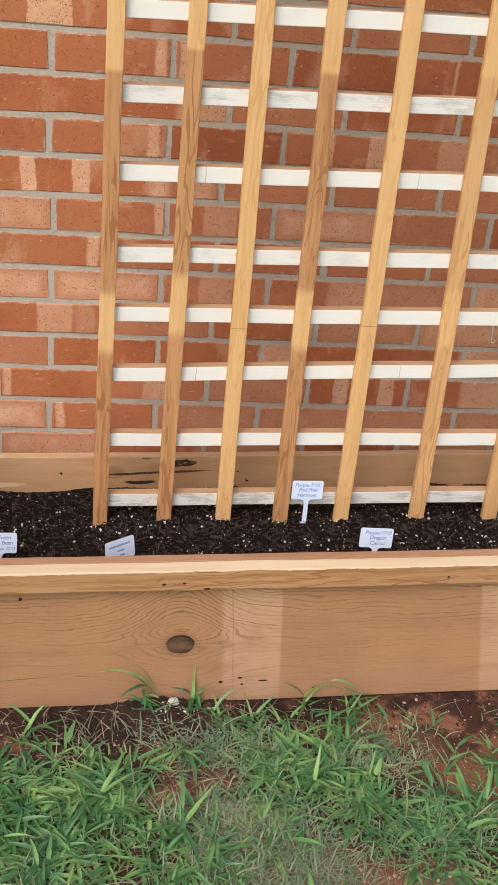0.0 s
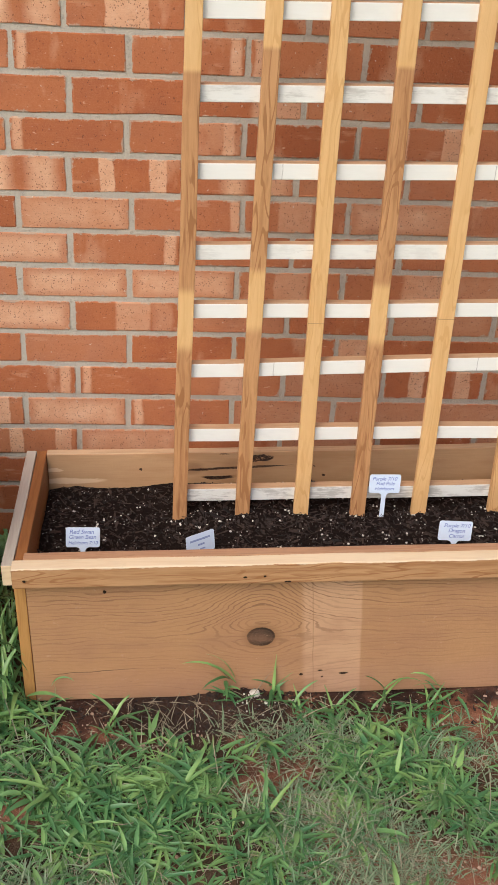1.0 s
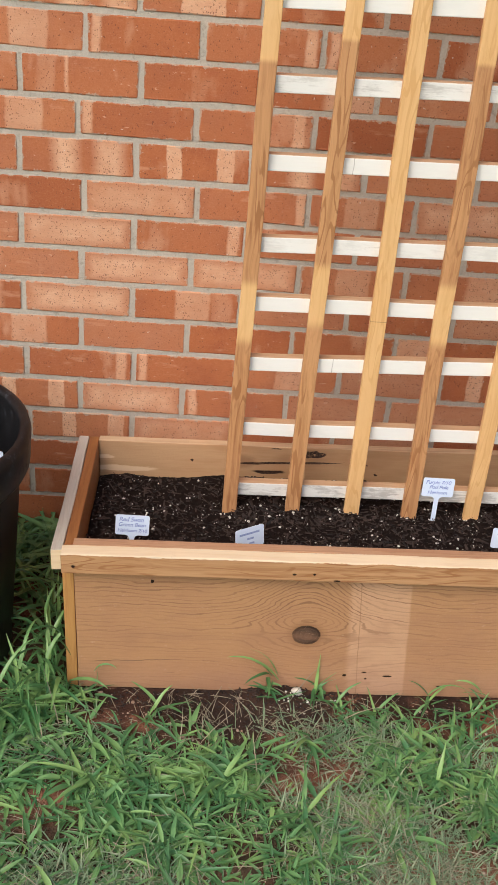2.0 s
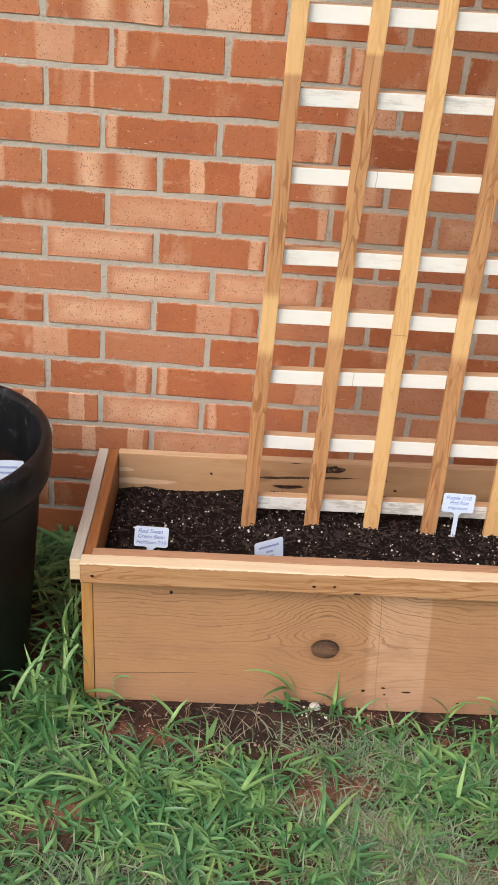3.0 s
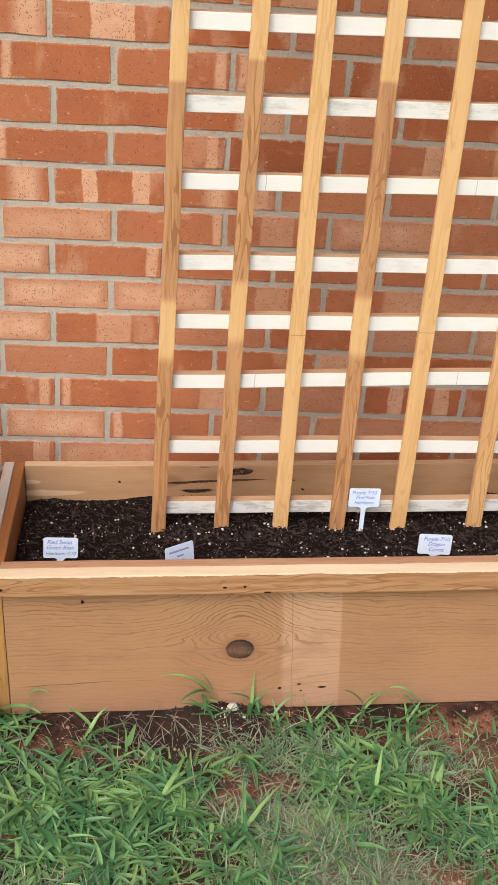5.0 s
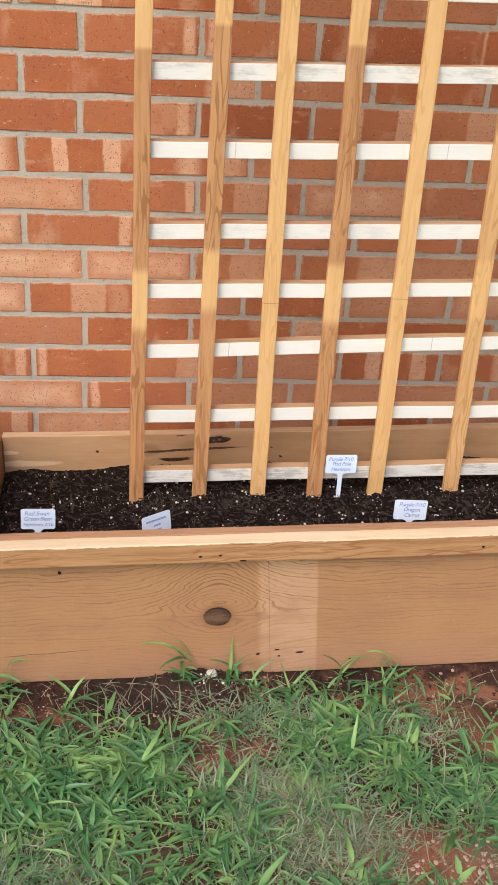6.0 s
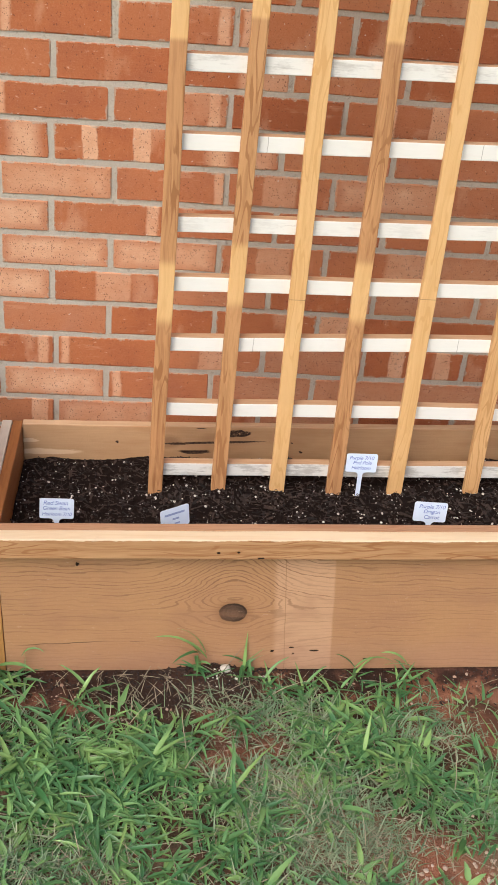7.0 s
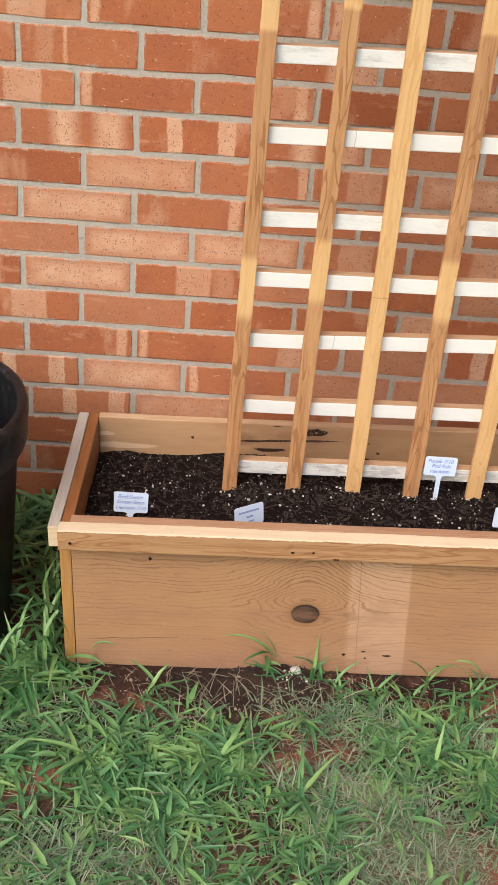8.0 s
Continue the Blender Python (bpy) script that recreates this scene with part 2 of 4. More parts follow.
    halo = g.math("SUBTRACT", 1.0, g.step(kd, 0.018, 0.042))
    col = g.mix(g.math("MULTIPLY", halo, 0.55), col, (0.20, 0.085, 0.03))
    inside = g.math("SUBTRACT", 1.0, g.step(kd, 0.0225, 0.0255))
    rings = g.math("SINE", g.math("ADD", g.math("MULTIPLY", kd, 900.0), g.math("MULTIPLY", g.noise(at, 120, 3), 9.0)))
    heart = g.mix(g.math("MULTIPLY", g.step(rings, -0.2, 0.9), 0.35), (0.060, 0.034, 0.024), (0.125, 0.078, 0.052))
    col = g.mix(inside, col, heart)
    rim = g.math("MULTIPLY", inside, g.step(kd, 0.0170, 0.0225))
    col = g.mix(rim, col, (0.035, 0.016, 0.009))
    scuff = g.math("MULTIPLY", g.step(g.noise(g.scaled(at, (18, 1, 40)), 3, 3, 0.8), 0.62, 0.74), 0.42)
    col = g.mix(scuff, col, (0.62, 0.43, 0.30))
    chips = g.math("MULTIPLY", g.step(g.noise(g.scaled(at, (60, 1, 95)), 2, 3, 0.75), 0.67, 0.74), g.step(g.noise(at, 9, 2), 0.42, 0.6))
    col = g.mix(g.math("MULTIPLY", chips, 0.55), col, (0.66, 0.47, 0.33))
    flecks = g.math("MULTIPLY", g.step(g.noise(g.scaled(at, (70, 1, 150)), 2.2, 3, 0.8), 0.60, 0.70), 0.30)
    col = g.mix(flecks, col, (0.62, 0.42, 0.29))
    splash = g.math("MULTIPLY", g.math("SUBTRACT", 1.0, g.step(g.math("ADD", z, g.math("MULTIPLY", g.math("SUBTRACT", g.noise(at, 9, 4, 0.6), 0.5), 0.10)), 0.020, 0.085)), 0.30)
    col = g.mix(splash, col, g.mix(g.noise(at, 140, 4, 0.7), (0.30, 0.150, 0.098), (0.50, 0.300, 0.215)))
    damp = g.math("MULTIPLY", g.step(g.noise(g.scaled(at, (1, 1, 3)), 7, 3, 0.6), 0.48, 0.68), 0.4)
    col = g.mix(damp, col, (0.36, 0.18, 0.10))
    high = g.math("SUBTRACT", g.math("ADD", fibre, g.math("MULTIPLY", g.noise(at, 40, 3), 0.4)), g.math("ADD", g.math("MULTIPLY", line, 0.6), g.math("MULTIPLY", crack, 3.0)))
    return g.end(col, 0.5, high, 0.3, 0.0014, 0.4)


def back_board_material():
    """The back board: tan, with torn pale slivers at one end and a split with a bark pocket."""
    g = Graph("back_board_pine")
    at = g.coord()
    x, y, z = g.xyz(at)
    fibre = g.noise(g.scaled(at, (8, 20, 300)), 2, 4, 0.7)
    cloud = g.noise(g.scaled(at, (2, 1, 8)), 3, 3)
    col = g.mix(fibre, (0.47, 0.265, 0.13), (0.60, 0.37, 0.20))
    col = g.mix(g.math("MULTIPLY", g.step(cloud, 0.4, 0.7), 0.5), col, (0.40, 0.195, 0.085))
    ragged = g.math("MULTIPLY", g.math("SUBTRACT", g.noise(g.scaled(at, (3, 1, 14)), 8, 4, 0.7), 0.5), 0.012)
    zr = g.math("ADD", z, ragged)

    def blob(cx, cz, wide, tall, soft=0.55):
        a = g.math("DIVIDE", g.math("SUBTRACT", g.math("ADD", x, g.math("MULTIPLY", ragged, 2.0)), cx), wide)
        b = g.math("DIVIDE", g.math("SUBTRACT", zr, cz), tall)
        d = g.math("ADD", g.math("MULTIPLY", a, a), g.math("MULTIPLY", b, b))
        return g.math("SUBTRACT", 1.0, g.step(d, 1.0 - soft, 1.0))

    pale = g.math("MAXIMUM", blob(0.045, 0.229, 0.075, 0.008), blob(0.01, 0.255, 0.025, 0.005))
    col = g.mix(pale, col, (0.72, 0.50, 0.31))
    stain = g.math("MAXIMUM", blob(0.285, 0.255, 0.03, 0.02, 0.9), g.math("MULTIPLY", blob(0.40, 0.262, 0.07, 0.018, 0.9), 0.5))
    col = g.mix(g.math("MULTIPLY", stain, 0.4), col, (0.17, 0.065, 0.028))
    wander = g.math("MULTIPLY", g.math("SUBTRACT", g.noise(g.scaled(at, (1, 1, 0.1)), 30, 3), 0.5), 0.006)
    rise = g.math("ADD", 0.2505, g.math("ADD", wander, g.math("MULTIPLY", g.math("SUBTRACT", x, 0.27), 0.04)))
    ends = g.math("MULTIPLY", g.step(x, 0.255, 0.30), g.math("SUBTRACT", 1.0, g.step(x, 0.42, 0.49)))
    split = g.math("MULTIPLY", g.math("GREATER_THAN", g.math("MULTIPLY", ends, 0.0026), g.math("ABSOLUTE", g.math("SUBTRACT", z, rise))), 0.9)
    shreds = g.step(g.noise(g.scaled(at, (1, 1, 1.6)), 130, 4, 0.75), 0.36, 0.46)
    dark = g.math("MAXIMUM", g.math("MULTIPLY", shreds, blob(0.420, 0.277, 0.028, 0.0090, 0.3)), split)
    dark = g.math("MAXIMUM", dark, g.math("MAXIMUM", blob(0.348, 0.287, 0.012, 0.002), blob(0.335, 0.232, 0.036, 0.0045)))
    col = g.mix(g.math("MULTIPLY", dark, g.math("ADD", 0.55, g.math("MULTIPLY", g.noise(at, 220, 4, 0.7), 0.9)), clamp=True), col, (0.045, 0.022, 0.014))
    for cx, cz, r in ((0.181, 0.253, 0.004), (0.551, 0.235, 0.004), (0.53, 0.256, 0.0025)):
        col = g.mix(blob(cx, cz, r, r), col, (0.05, 0.02, 0.01))
    return g.end(col, 0.55, g.math("SUBTRACT", fibre, g.math("MULTIPLY", dark, 4.0)), 0.4, 0.0016, 0.3)


def painted_material():
    """White paint on the trellis rails, rubbed through to grey wood where worn."""
    g = Graph("white_paint")
    at, rnd = g.coord(), g.chance()
    p = g.scaled(at, (0.35, 1, 1), g.scaled(g.join(rnd, rnd, rnd), (3, 5, 7)))
    a, b = g.noise(p, 40, 5, 0.7), g.noise(g.scaled(p, (1, 1, 6)), 60, 4, 0.7)
    col = g.mix(b, (0.80, 0.77, 0.69), (0.86, 0.84, 0.78))
    worn = g.math("MULTIPLY", g.step(g.math("ADD", a, g.math("MULTIPLY", b, 0.5)), 0.70, 0.95), g.prop("worn"))
    col = g.mix(worn, col, (0.46, 0.42, 0.36))
    deep = g.math("MULTIPLY", g.step(g.noise(g.scaled(p, (1, 1, 3)), 18, 6, 0.75), 0.66, 0.70), g.prop("worn"))
    col = g.mix(deep, col, (0.26, 0.21, 0.165))
    col = g.mix(g.math("MULTIPLY", g.prop("worn"), 0.22), col, (0.55, 0.54, 0.50))
    x = g.math("ADD", g.xyz(at)[0], g.math("MULTIPLY", g.math("SUBTRACT", g.noise(at, 90, 2), 0.5), 0.003))
    for key in ("crack_a", "crack_b"):
        thin = g.math("SUBTRACT", 1.0, g.step(g.math("ABSOLUTE", g.math("SUBTRACT", x, g.prop(key))), 0.0002, 0.0009))
        col = g.mix(g.math("MULTIPLY", thin, 0.7), col, (0.35, 0.30, 0.25))
    return g.end(col, 0.55, g.math("SUBTRACT", b, deep), 0.25, 0.001, 0.4)


def clay_material():
    """Red clay ground with dark potting mix washed along the planter, greener away from it."""
    g = Graph("red_clay")
    at = g.coord()
    x, y, z = g.xyz(at)
    a, b, c = g.noise(at, 9, 4), g.noise(at, 70, 6, 0.7), g.noise(at, 330, 4, 0.7)
    col = g.mix(b, (0.22, 0.086, 0.052), (0.44, 0.190, 0.112))
    col = g.mix(g.math("MULTIPLY", g.step(a, 0.5, 0.7), 0.6), col, (0.30, 0.165, 0.10))
    col = g.mix(g.math("MULTIPLY", g.step(g.noise(at, 4, 4, 0.6), 0.5, 0.62), 0.75), col, (0.055, 0.030, 0.022))
    spill = g.math("MULTIPLY", g.step(g.math("ADD", y, g.math("MULTIPLY", g.math("SUBTRACT", g.noise(at, 6, 3), 0.5), 0.3)), -0.66, -0.57), g.step(g.noise(at, 11, 4, 0.65), 0.40, 0.55))
    col = g.mix(g.math("MULTIPLY", spill, 0.85), col, (0.035, 0.020, 0.016))
    away_x, away_y = g.math("DIVIDE", g.math("SUBTRACT", x, 0.34), 0.15), g.math("DIVIDE", g.math("ADD", y, 0.530), 0.060)
    heap = g.math("ADD", g.math("ADD", g.math("MULTIPLY", away_x, away_x), g.math("MULTIPLY", away_y, away_y)), g.math("MULTIPLY", g.math("SUBTRACT", g.noise(at, 22, 4, 0.7), 0.5), 2.2))
    col = g.mix(g.math("MULTIPLY", g.math("SUBTRACT", 1.0, g.step(heap, 0.6, 1.3)), 0.9), col, g.mix(c, (0.022, 0.013, 0.010), (0.075, 0.045, 0.034)))
    thatch = g.math("MULTIPLY", g.math("SUBTRACT", 1.0, g.step(y, -0.86, -0.68)), g.step(a, 0.38, 0.55))
    col = g.mix(g.math("MULTIPLY", thatch, 0.6), col, g.mix(c, (0.12, 0.10, 0.06), (0.30, 0.26, 0.18)))
    # dark humus under thick crabgrass, the shade between the tufts painted in with it
    humus_shade = g.node("ShaderNodeAttribute", "Fac", attribute_name="humus_shade")
    col = g.mix(g.math("MULTIPLY", humus_shade, g.step(b, 0.25, 0.5)), col, g.mix(c, (0.030, 0.020, 0.013), (0.10, 0.070, 0.042)))
    away = g.math("ABSOLUTE", g.math("SUBTRACT", x, 0.5))
    far = g.math("MAXIMUM", g.math("SUBTRACT", 1.0, g.step(y, -1.6, -1.0)), g.step(away, 0.95, 1.5))
    far = g.math("MAXIMUM", far, g.step(y, 0.15, 0.6))
    col = g.mix(g.math("MULTIPLY", far, 0.8), col, g.mix(b, (0.05, 0.10, 0.03), (0.13, 0.19, 0.075)))
    grit = g.step(g.node("ShaderNodeTexVoronoi", 0, {"Vector": at, "Scale": 130.0}), 0.10, 0.22)
    col = g.mix(g.math("MULTIPLY", g.math("SUBTRACT", 1.0, grit), g.step(b, 0.52, 0.6)), col, (0.50, 0.33, 0.24))
    return g.end(col, 0.95, g.math("ADD", b, g.math("MULTIPLY", c, 0.6)), 0.9, 0.006, 0.15)


def plain_material(name, colour, other, scale, rough=0.7, bump=0.3, spec=0.4, by_island=True, far=0.002):
    g = Graph(name)
    at = g.coord()
    n = g.noise(at, scale, 4, 0.65)
    col = g.mix(n, colour, other)
    if by_island:
        r = g.island()
        col = g.mix(r, g.mix(n, colour, colour), col)
        col = g.mix(g.math("MULTIPLY", r, 0.35), col, other)
    return g.end(col, rough, n, bump, far, spec)


def pot_material():
    """Black plastic, dusty and scuffed along its lip."""
    g = Graph("black_plastic")
    at = g.coord()
    z = g.xyz(at)[2]
    n, big = g.noise(at, 90, 5, 0.7), g.noise(at, 14, 3)
    col = g.mix(big, (0.004, 0.004, 0.0045), (0.009, 0.009, 0.010))
    scuff = g.math("MULTIPLY", g.step(n, 0.52, 0.72), g.math("MULTIPLY", g.step(z, 0.375, 0.385), g.step(big, 0.30, 0.55)))
    col = g.mix(g.math("MULTIPLY", scuff, 0.42), col, (0.15, 0.16, 0.18))
    return g.end(col, g.math("ADD", 0.42, g.math("MULTIPLY", scuff, 0.4)), n, 0.12, 0.001, 0.3)


def leaf_material(name, a, b, c, rough=0.38):
    """Leaf blades: each its own green between a and b, some yellower (c); thin, so that some light comes through."""
    g = Graph(name)
    r = g.island()
    at = g.coord()
    col = g.mix(r, a, b)
    pick = g.step(g.math("FRACT", g.math("MULTIPLY", r, 13.7)), 0.70, 0.95)
    col = g.mix(g.math("MULTIPLY", pick, 0.62), col, c)
    deep = g.step(g.math("FRACT", g.math("MULTIPLY", r, 29.3)), 0.45, 1.0)
    col = g.mix(g.math("MULTIPLY", deep, 0.65), col, g.mix(0.35, a, (0.01, 0.03, 0.016)))
    col = g.mix(g.math("MULTIPLY", g.noise(at, 60, 3), 0.3), col, a)
    col = g.mix(g.math("MULTIPLY", g.step(g.noise(at, 16, 2), 0.48, 0.66), 0.45), col, g.mix(0.5, a, (0.050, 0.17, 0.085)))
    col = g.mix(g.math("MULTIPLY", g.step(g.noise(g.scaled(at, (1, 1, 1), (3.0, 7.0, 1.0)), 14, 2), 0.52, 0.68), 0.40), col, c)
    g.end(col, rough, g.noise(at, 200, 2), 0.1, 0.001, 0.5)
    thin = g.tree.nodes.new("ShaderNodeBsdfTranslucent")
    g.put(thin.inputs[0], g.mix(0.5, col, c))
    blend = g.node("ShaderNodeMixShader", ins={0: 0.18, 1: g.bsdf.outputs[0], 2: thin.outputs[0]})
    g.put(g.tree.nodes["Material Output"].inputs[0], blend)
    return g.mat


def soil_material():
    g = Graph("potting_mix")
    at = g.coord()
    a, b = g.noise(at, 90, 6, 0.7), g.noise(at, 400, 4, 0.7)
    col = g.mix(a, (0.006, 0.004, 0.0035), (0.030, 0.018, 0.014))
    return g.end(col, 0.95, g.math("ADD", a, b), 1.0, 0.006, 0.1)


BRICK, BRICK_FAR, MORTAR = brick_material("red_brick"), brick_material("red_brick_field", True), mortar_material()
SLAT = wood_material("slat_pine", (0.79, 0.495, 0.225), (0.67, 0.375, 0.145), 2, ((0.60, 0.315, 0.140), (0.34, 0.145, 0.056)), 0.7, arches=1.05)
TRIM = wood_material("trim_pine", (0.55, 0.315, 0.155), (0.34, 0.150, 0.060), 0, grain=0.8, arches=1.15, torn=0.3125)
CREAM = wood_material("fresh_sawn_pine", (0.80, 0.64, 0.43), (0.70, 0.51, 0.31), 0, grain=0.6)
PINK = wood_material("board_edge", (0.50, 0.29, 0.165), (0.33, 0.16, 0.085), 0, grain=1.4)
SIDE = wood_material("side_board_brown", (0.36, 0.145, 0.045), (0.25, 0.09, 0.028), 1)
ENDGRAIN = wood_material("side_board_end", (0.52, 0.275, 0.092), (0.37, 0.17, 0.052), 2)
EDGE = wood_material("back_board_edge", (0.66, 0.46, 0.28), (0.48, 0.30, 0.165), 0)
GREY = wood_material("weathered_rim", (0.60, 0.54, 0.45), (0.45, 0.385, 0.305), 1)
RAW = wood_material("raw_rail_edge", (0.60, 0.40, 0.24), (0.46, 0.27, 0.14), 0)
FRONT, BACK, PAINT, CLAY, SOIL = front_board_material(), back_board_material(), painted_material(), clay_material(), soil_material()
BARK = plain_material("bark_chips", (0.008, 0.005, 0.004), (0.085, 0.050, 0.036), 60, 0.8, 0.5)
PERLITE = plain_material("perlite", (0.78, 0.74, 0.66), (0.58, 0.52, 0.44), 300, 0.8, 0.4)
PLASTIC = plain_material("white_plastic", (0.77, 0.86, 0.98), (0.71, 0.81, 0.95), 30, 0.35, 0.02, by_island=False)
INK = plain_material("blue_ink", (0.12, 0.19, 0.50), (0.28, 0.36, 0.66), 200, 0.6, 0.0, by_island=False)
FADED = plain_material("faded_blue_ink", (0.12, 0.20, 0.48), (0.52, 0.60, 0.80), 420, 0.6, 0.0, by_island=False)
HOLE = plain_material("hole_shadowed_wood", (0.018, 0.010, 0.007), (0.045, 0.026, 0.016), 200, 0.95, 0.1, 0.1, by_island=False)
POT = pot_material()
LEAF = leaf_material("crabgrass_leaf", (0.048, 0.165, 0.054), (0.255, 0.470, 0.168), (0.38, 0.56, 0.17), 0.34)
FINE = leaf_material("fine_grass_leaf", (0.17, 0.27, 0.135), (0.31, 0.395, 0.235), (0.48, 0.47, 0.32), 0.7)
STRAW = leaf_material("dry_straw", (0.30, 0.235, 0.16), (0.54, 0.45, 0.33), (0.42, 0.35, 0.22), 0.8)
STONE = plain_material("pale_grit", (0.40, 0.25, 0.17), (0.58, 0.47, 0.38), 90, 0.9, 0.3)

# ---- mesh helpers ----


def shape(name, verts, faces, mats, slots=None, smooth=False):
    me = bpy.data.meshes.new(name)
    me.from_pydata(verts, [], faces)
    for m in mats if isinstance(mats, (list, tuple)) else [mats]:
        me.materials.append(m)
    if slots is not None:
        me.polygons.foreach_set("material_index", slots)
    if smooth:
        me.polygons.foreach_set("use_smooth", [True] * len(me.polygons))
    me.update()
    return me


def part(name, bm, material, parent, label=""):
    me = bpy.data.meshes.new(name)
    bm.to_mesh(me)
    bm.free()
    for m in material if isinstance(material, (list, tuple)) else [material]:
        me.materials.append(m)
    ob = new(name, me)
    ob.parent = parent
    return tagged(ob, label)


def box(lo, hi, bevel=0.0015, cuts=0, wobble=0.0, seed=0):
    """A box with worn edges; cuts: extra loops along its longest side, wobble: how far they stray."""
    bm = bmesh.new()
    bmesh.ops.create_cube(bm, size=1.0)
    size = [b - a for a, b in zip(lo, hi)]
    if cuts:
        axis = size.index(max(size))
        edges = [e for e in bm.edges if abs((e.verts[0].co - e.verts[1].co)[axis]) > 0.5]
        bmesh.ops.subdivide_edges(bm, edges=edges, cuts=cuts, use_grid_fill=False)
    for v in bm.verts:
        v.co = Vector([a + s * (c + 0.5) for a, s, c in zip(lo, size, v.co)])
    if bevel:
        sharp = [e for e in bm.edges if len(e.link_faces) == 2 and e.calc_face_angle(0) > 0.5]
        bmesh.ops.bevel(bm, geom=sharp, offset=bevel, segments=2, affect="EDGES", profile=0.5)
    if wobble:
        for v in bm.verts:
            v.co += wobble * noise.noise_vector(v.co * 6 + Vector((seed * 7.1, seed * 3.3, seed)))
    bm.normal_update()
    return bm


def by_normal(bm, rule):
    for f in bm.faces:
        f.material_index = rule(f.normal, f.calc_center_median())
    return bm


# ---- ground ----


def ground_height(x, y):
    ramp = 0.0253 * min(max(x, -0.6), 1.6)
    near = math.exp(-((y + 0.5) / 1.4) ** 2)
    p = Vector((x * 5, y * 5, 0.3))
    fine = 0.007 * noise.noise(p) + 0.005 * noise.noise(p * 3.7) + 0.0025 * noise.noise(p * 11)
    fine += 0.016 * math.exp(-(((x - 0.42) / 0.10) ** 2 + ((y + 0.505) / 0.035) ** 2))
    return 0.046 + ramp * near + fine - 0.018 * min(max(-y - 1.0, 0), 1.5)


def patch(x, y, cx, cy, rx, ry):
    return math.exp(-(((x - cx) / rx) ** 2 + ((y - cy) / ry) ** 2))


def spread(a, b, step, far):
    inner = [a + step * i for i in range(int((b - a) / step) + 1)]
    out, d = [], step
    while d < far:
        d *= 1.45
        out.append(d)
    return [a - d for d in reversed(out)] + inner + [inner[-1] + d for d in out]


# bare spots: centre, half width and half depth
BARE = ((0.200, -0.535, 0.10, 0.030), (0.285, -0.568, 0.105, 0.055), (0.432, -0.676, 0.085, 0.052), (0.046, -0.735, 0.055, 0.040), (0.765, -0.630, 0.050, 0.028),
        (0.905, -0.580, 0.150, 0.120), (0.570, -0.520, 0.060, 0.025), (0.745, -0.905, 0.110, 0.055), (0.520, -0.815, 0.070, 0.075), (0.610, -0.850, 0.070, 0.050), (0.900, -0.700, 0.05, 0.03))
LUSH = ((0.665, -0.700, 0.120, 0.065), (0.800, -0.770, 0.110, 0.060), (0.180, -0.650, 0.140, 0.060), (0.300, -0.770, 0.160, 0.080), (-0.05, -0.600, 0.120, 0.120))
THATCH = ((0.535, -0.800, 0.090, 0.080), (0.600, -0.850, 0.100, 0.060), (0.450, -0.735, 0.070, 0.040), (0.500, -0.600, 0.090, 0.050), (0.140, -0.880, 0.120, 0.050), (0.800, -0.630, 0.080, 0.045))


def cover(x, y):
    """How thickly the crabgrass stands: thin along the planter and on the bare clay."""
    d = 0.62 + 0.85 * noise.noise(Vector((x * 6.2 + 1.7, y * 6.2, 7.0)))
    d += sum(0.75 * patch(x, y, *p) for p in LUSH)
    d *= math.prod(1 - 0.97 * patch(x, y, *p) for p in BARE)
    if x > 0.05:
        d *= min(1, max(0.0, (-0.580 + 0.018 * math.sin(x * 23) - y) / 0.05))
    return max(0, d)


def build_ground():
    xs, ys = spread(-0.8, 1.7, 0.016, 150), spread(-1.5, 0.05, 0.016, 150)
    verts = [(x, y, ground_height(x, y)) for y in ys for x in xs]
    w = len(xs)
    faces = [(j * w + i, j * w + i + 1, (j + 1) * w + i + 1, (j + 1) * w + i) for j in range(len(ys) - 1) for i in range(w - 1)]
    me = shape("ground", verts, faces, CLAY, smooth=True)
    # how much humus colour and painted tuft shade each point gets, from the cover
    humus_shade = me.attributes.new("humus_shade", "FLOAT", "POINT")
    humus_shade.data.foreach_set("value", [min(1.0, max(0.0, cover(x, y) * 1.5 - 0.15)) for x, y, _ in verts])
    ob = new("ground", me)
    return tagged(ob, "bare red clay ground under patchy crabgrass, dark potting mix spilled on it", "ground", kind="structure")


build_ground()

# ---- planter ----
PLANTER = pose(0.0565, -0.495, 0.0515, 0, -1.45, 0) @ Matrix.Diagonal((0.965, 1.0, 0.946, 1.0))
LONG, DEEP, TALL = 1.22, 0.384, 0.315


def in_planter(x, y, z):
    return PLANTER @ Vector((x, y, z))


def nail_hole(parent, x, z, y, wide, tall, label=""):
    """A dark, ragged hole left by a nail or a screw."""
    bm = bmesh.new()
    rng = random.Random(int(x * 997 + z * 331))
    ring = [bm.verts.new((x + wide / 2 * math.cos(a) * rng.uniform(0.75, 1.15), y, z + tall / 2 * math.sin(a) * rng.uniform(0.75, 1.15))) for a in (k * math.tau / 14 for k in range(14))]
    deep = [bm.verts.new((x + (v.co.x - x) * 0.6, y + 0.0009, z + (v.co.z - z) * 0.6)) for v in ring]
    for k in range(14):
        bm.faces.new((ring[k], ring[(k + 1) % 14], deep[(k + 1) % 14], deep[k]))
    bm.faces.new(deep)
    bmesh.ops.recalc_face_normals(bm, faces=bm.faces)
    return part("nail_hole", bm, HOLE, parent, label)


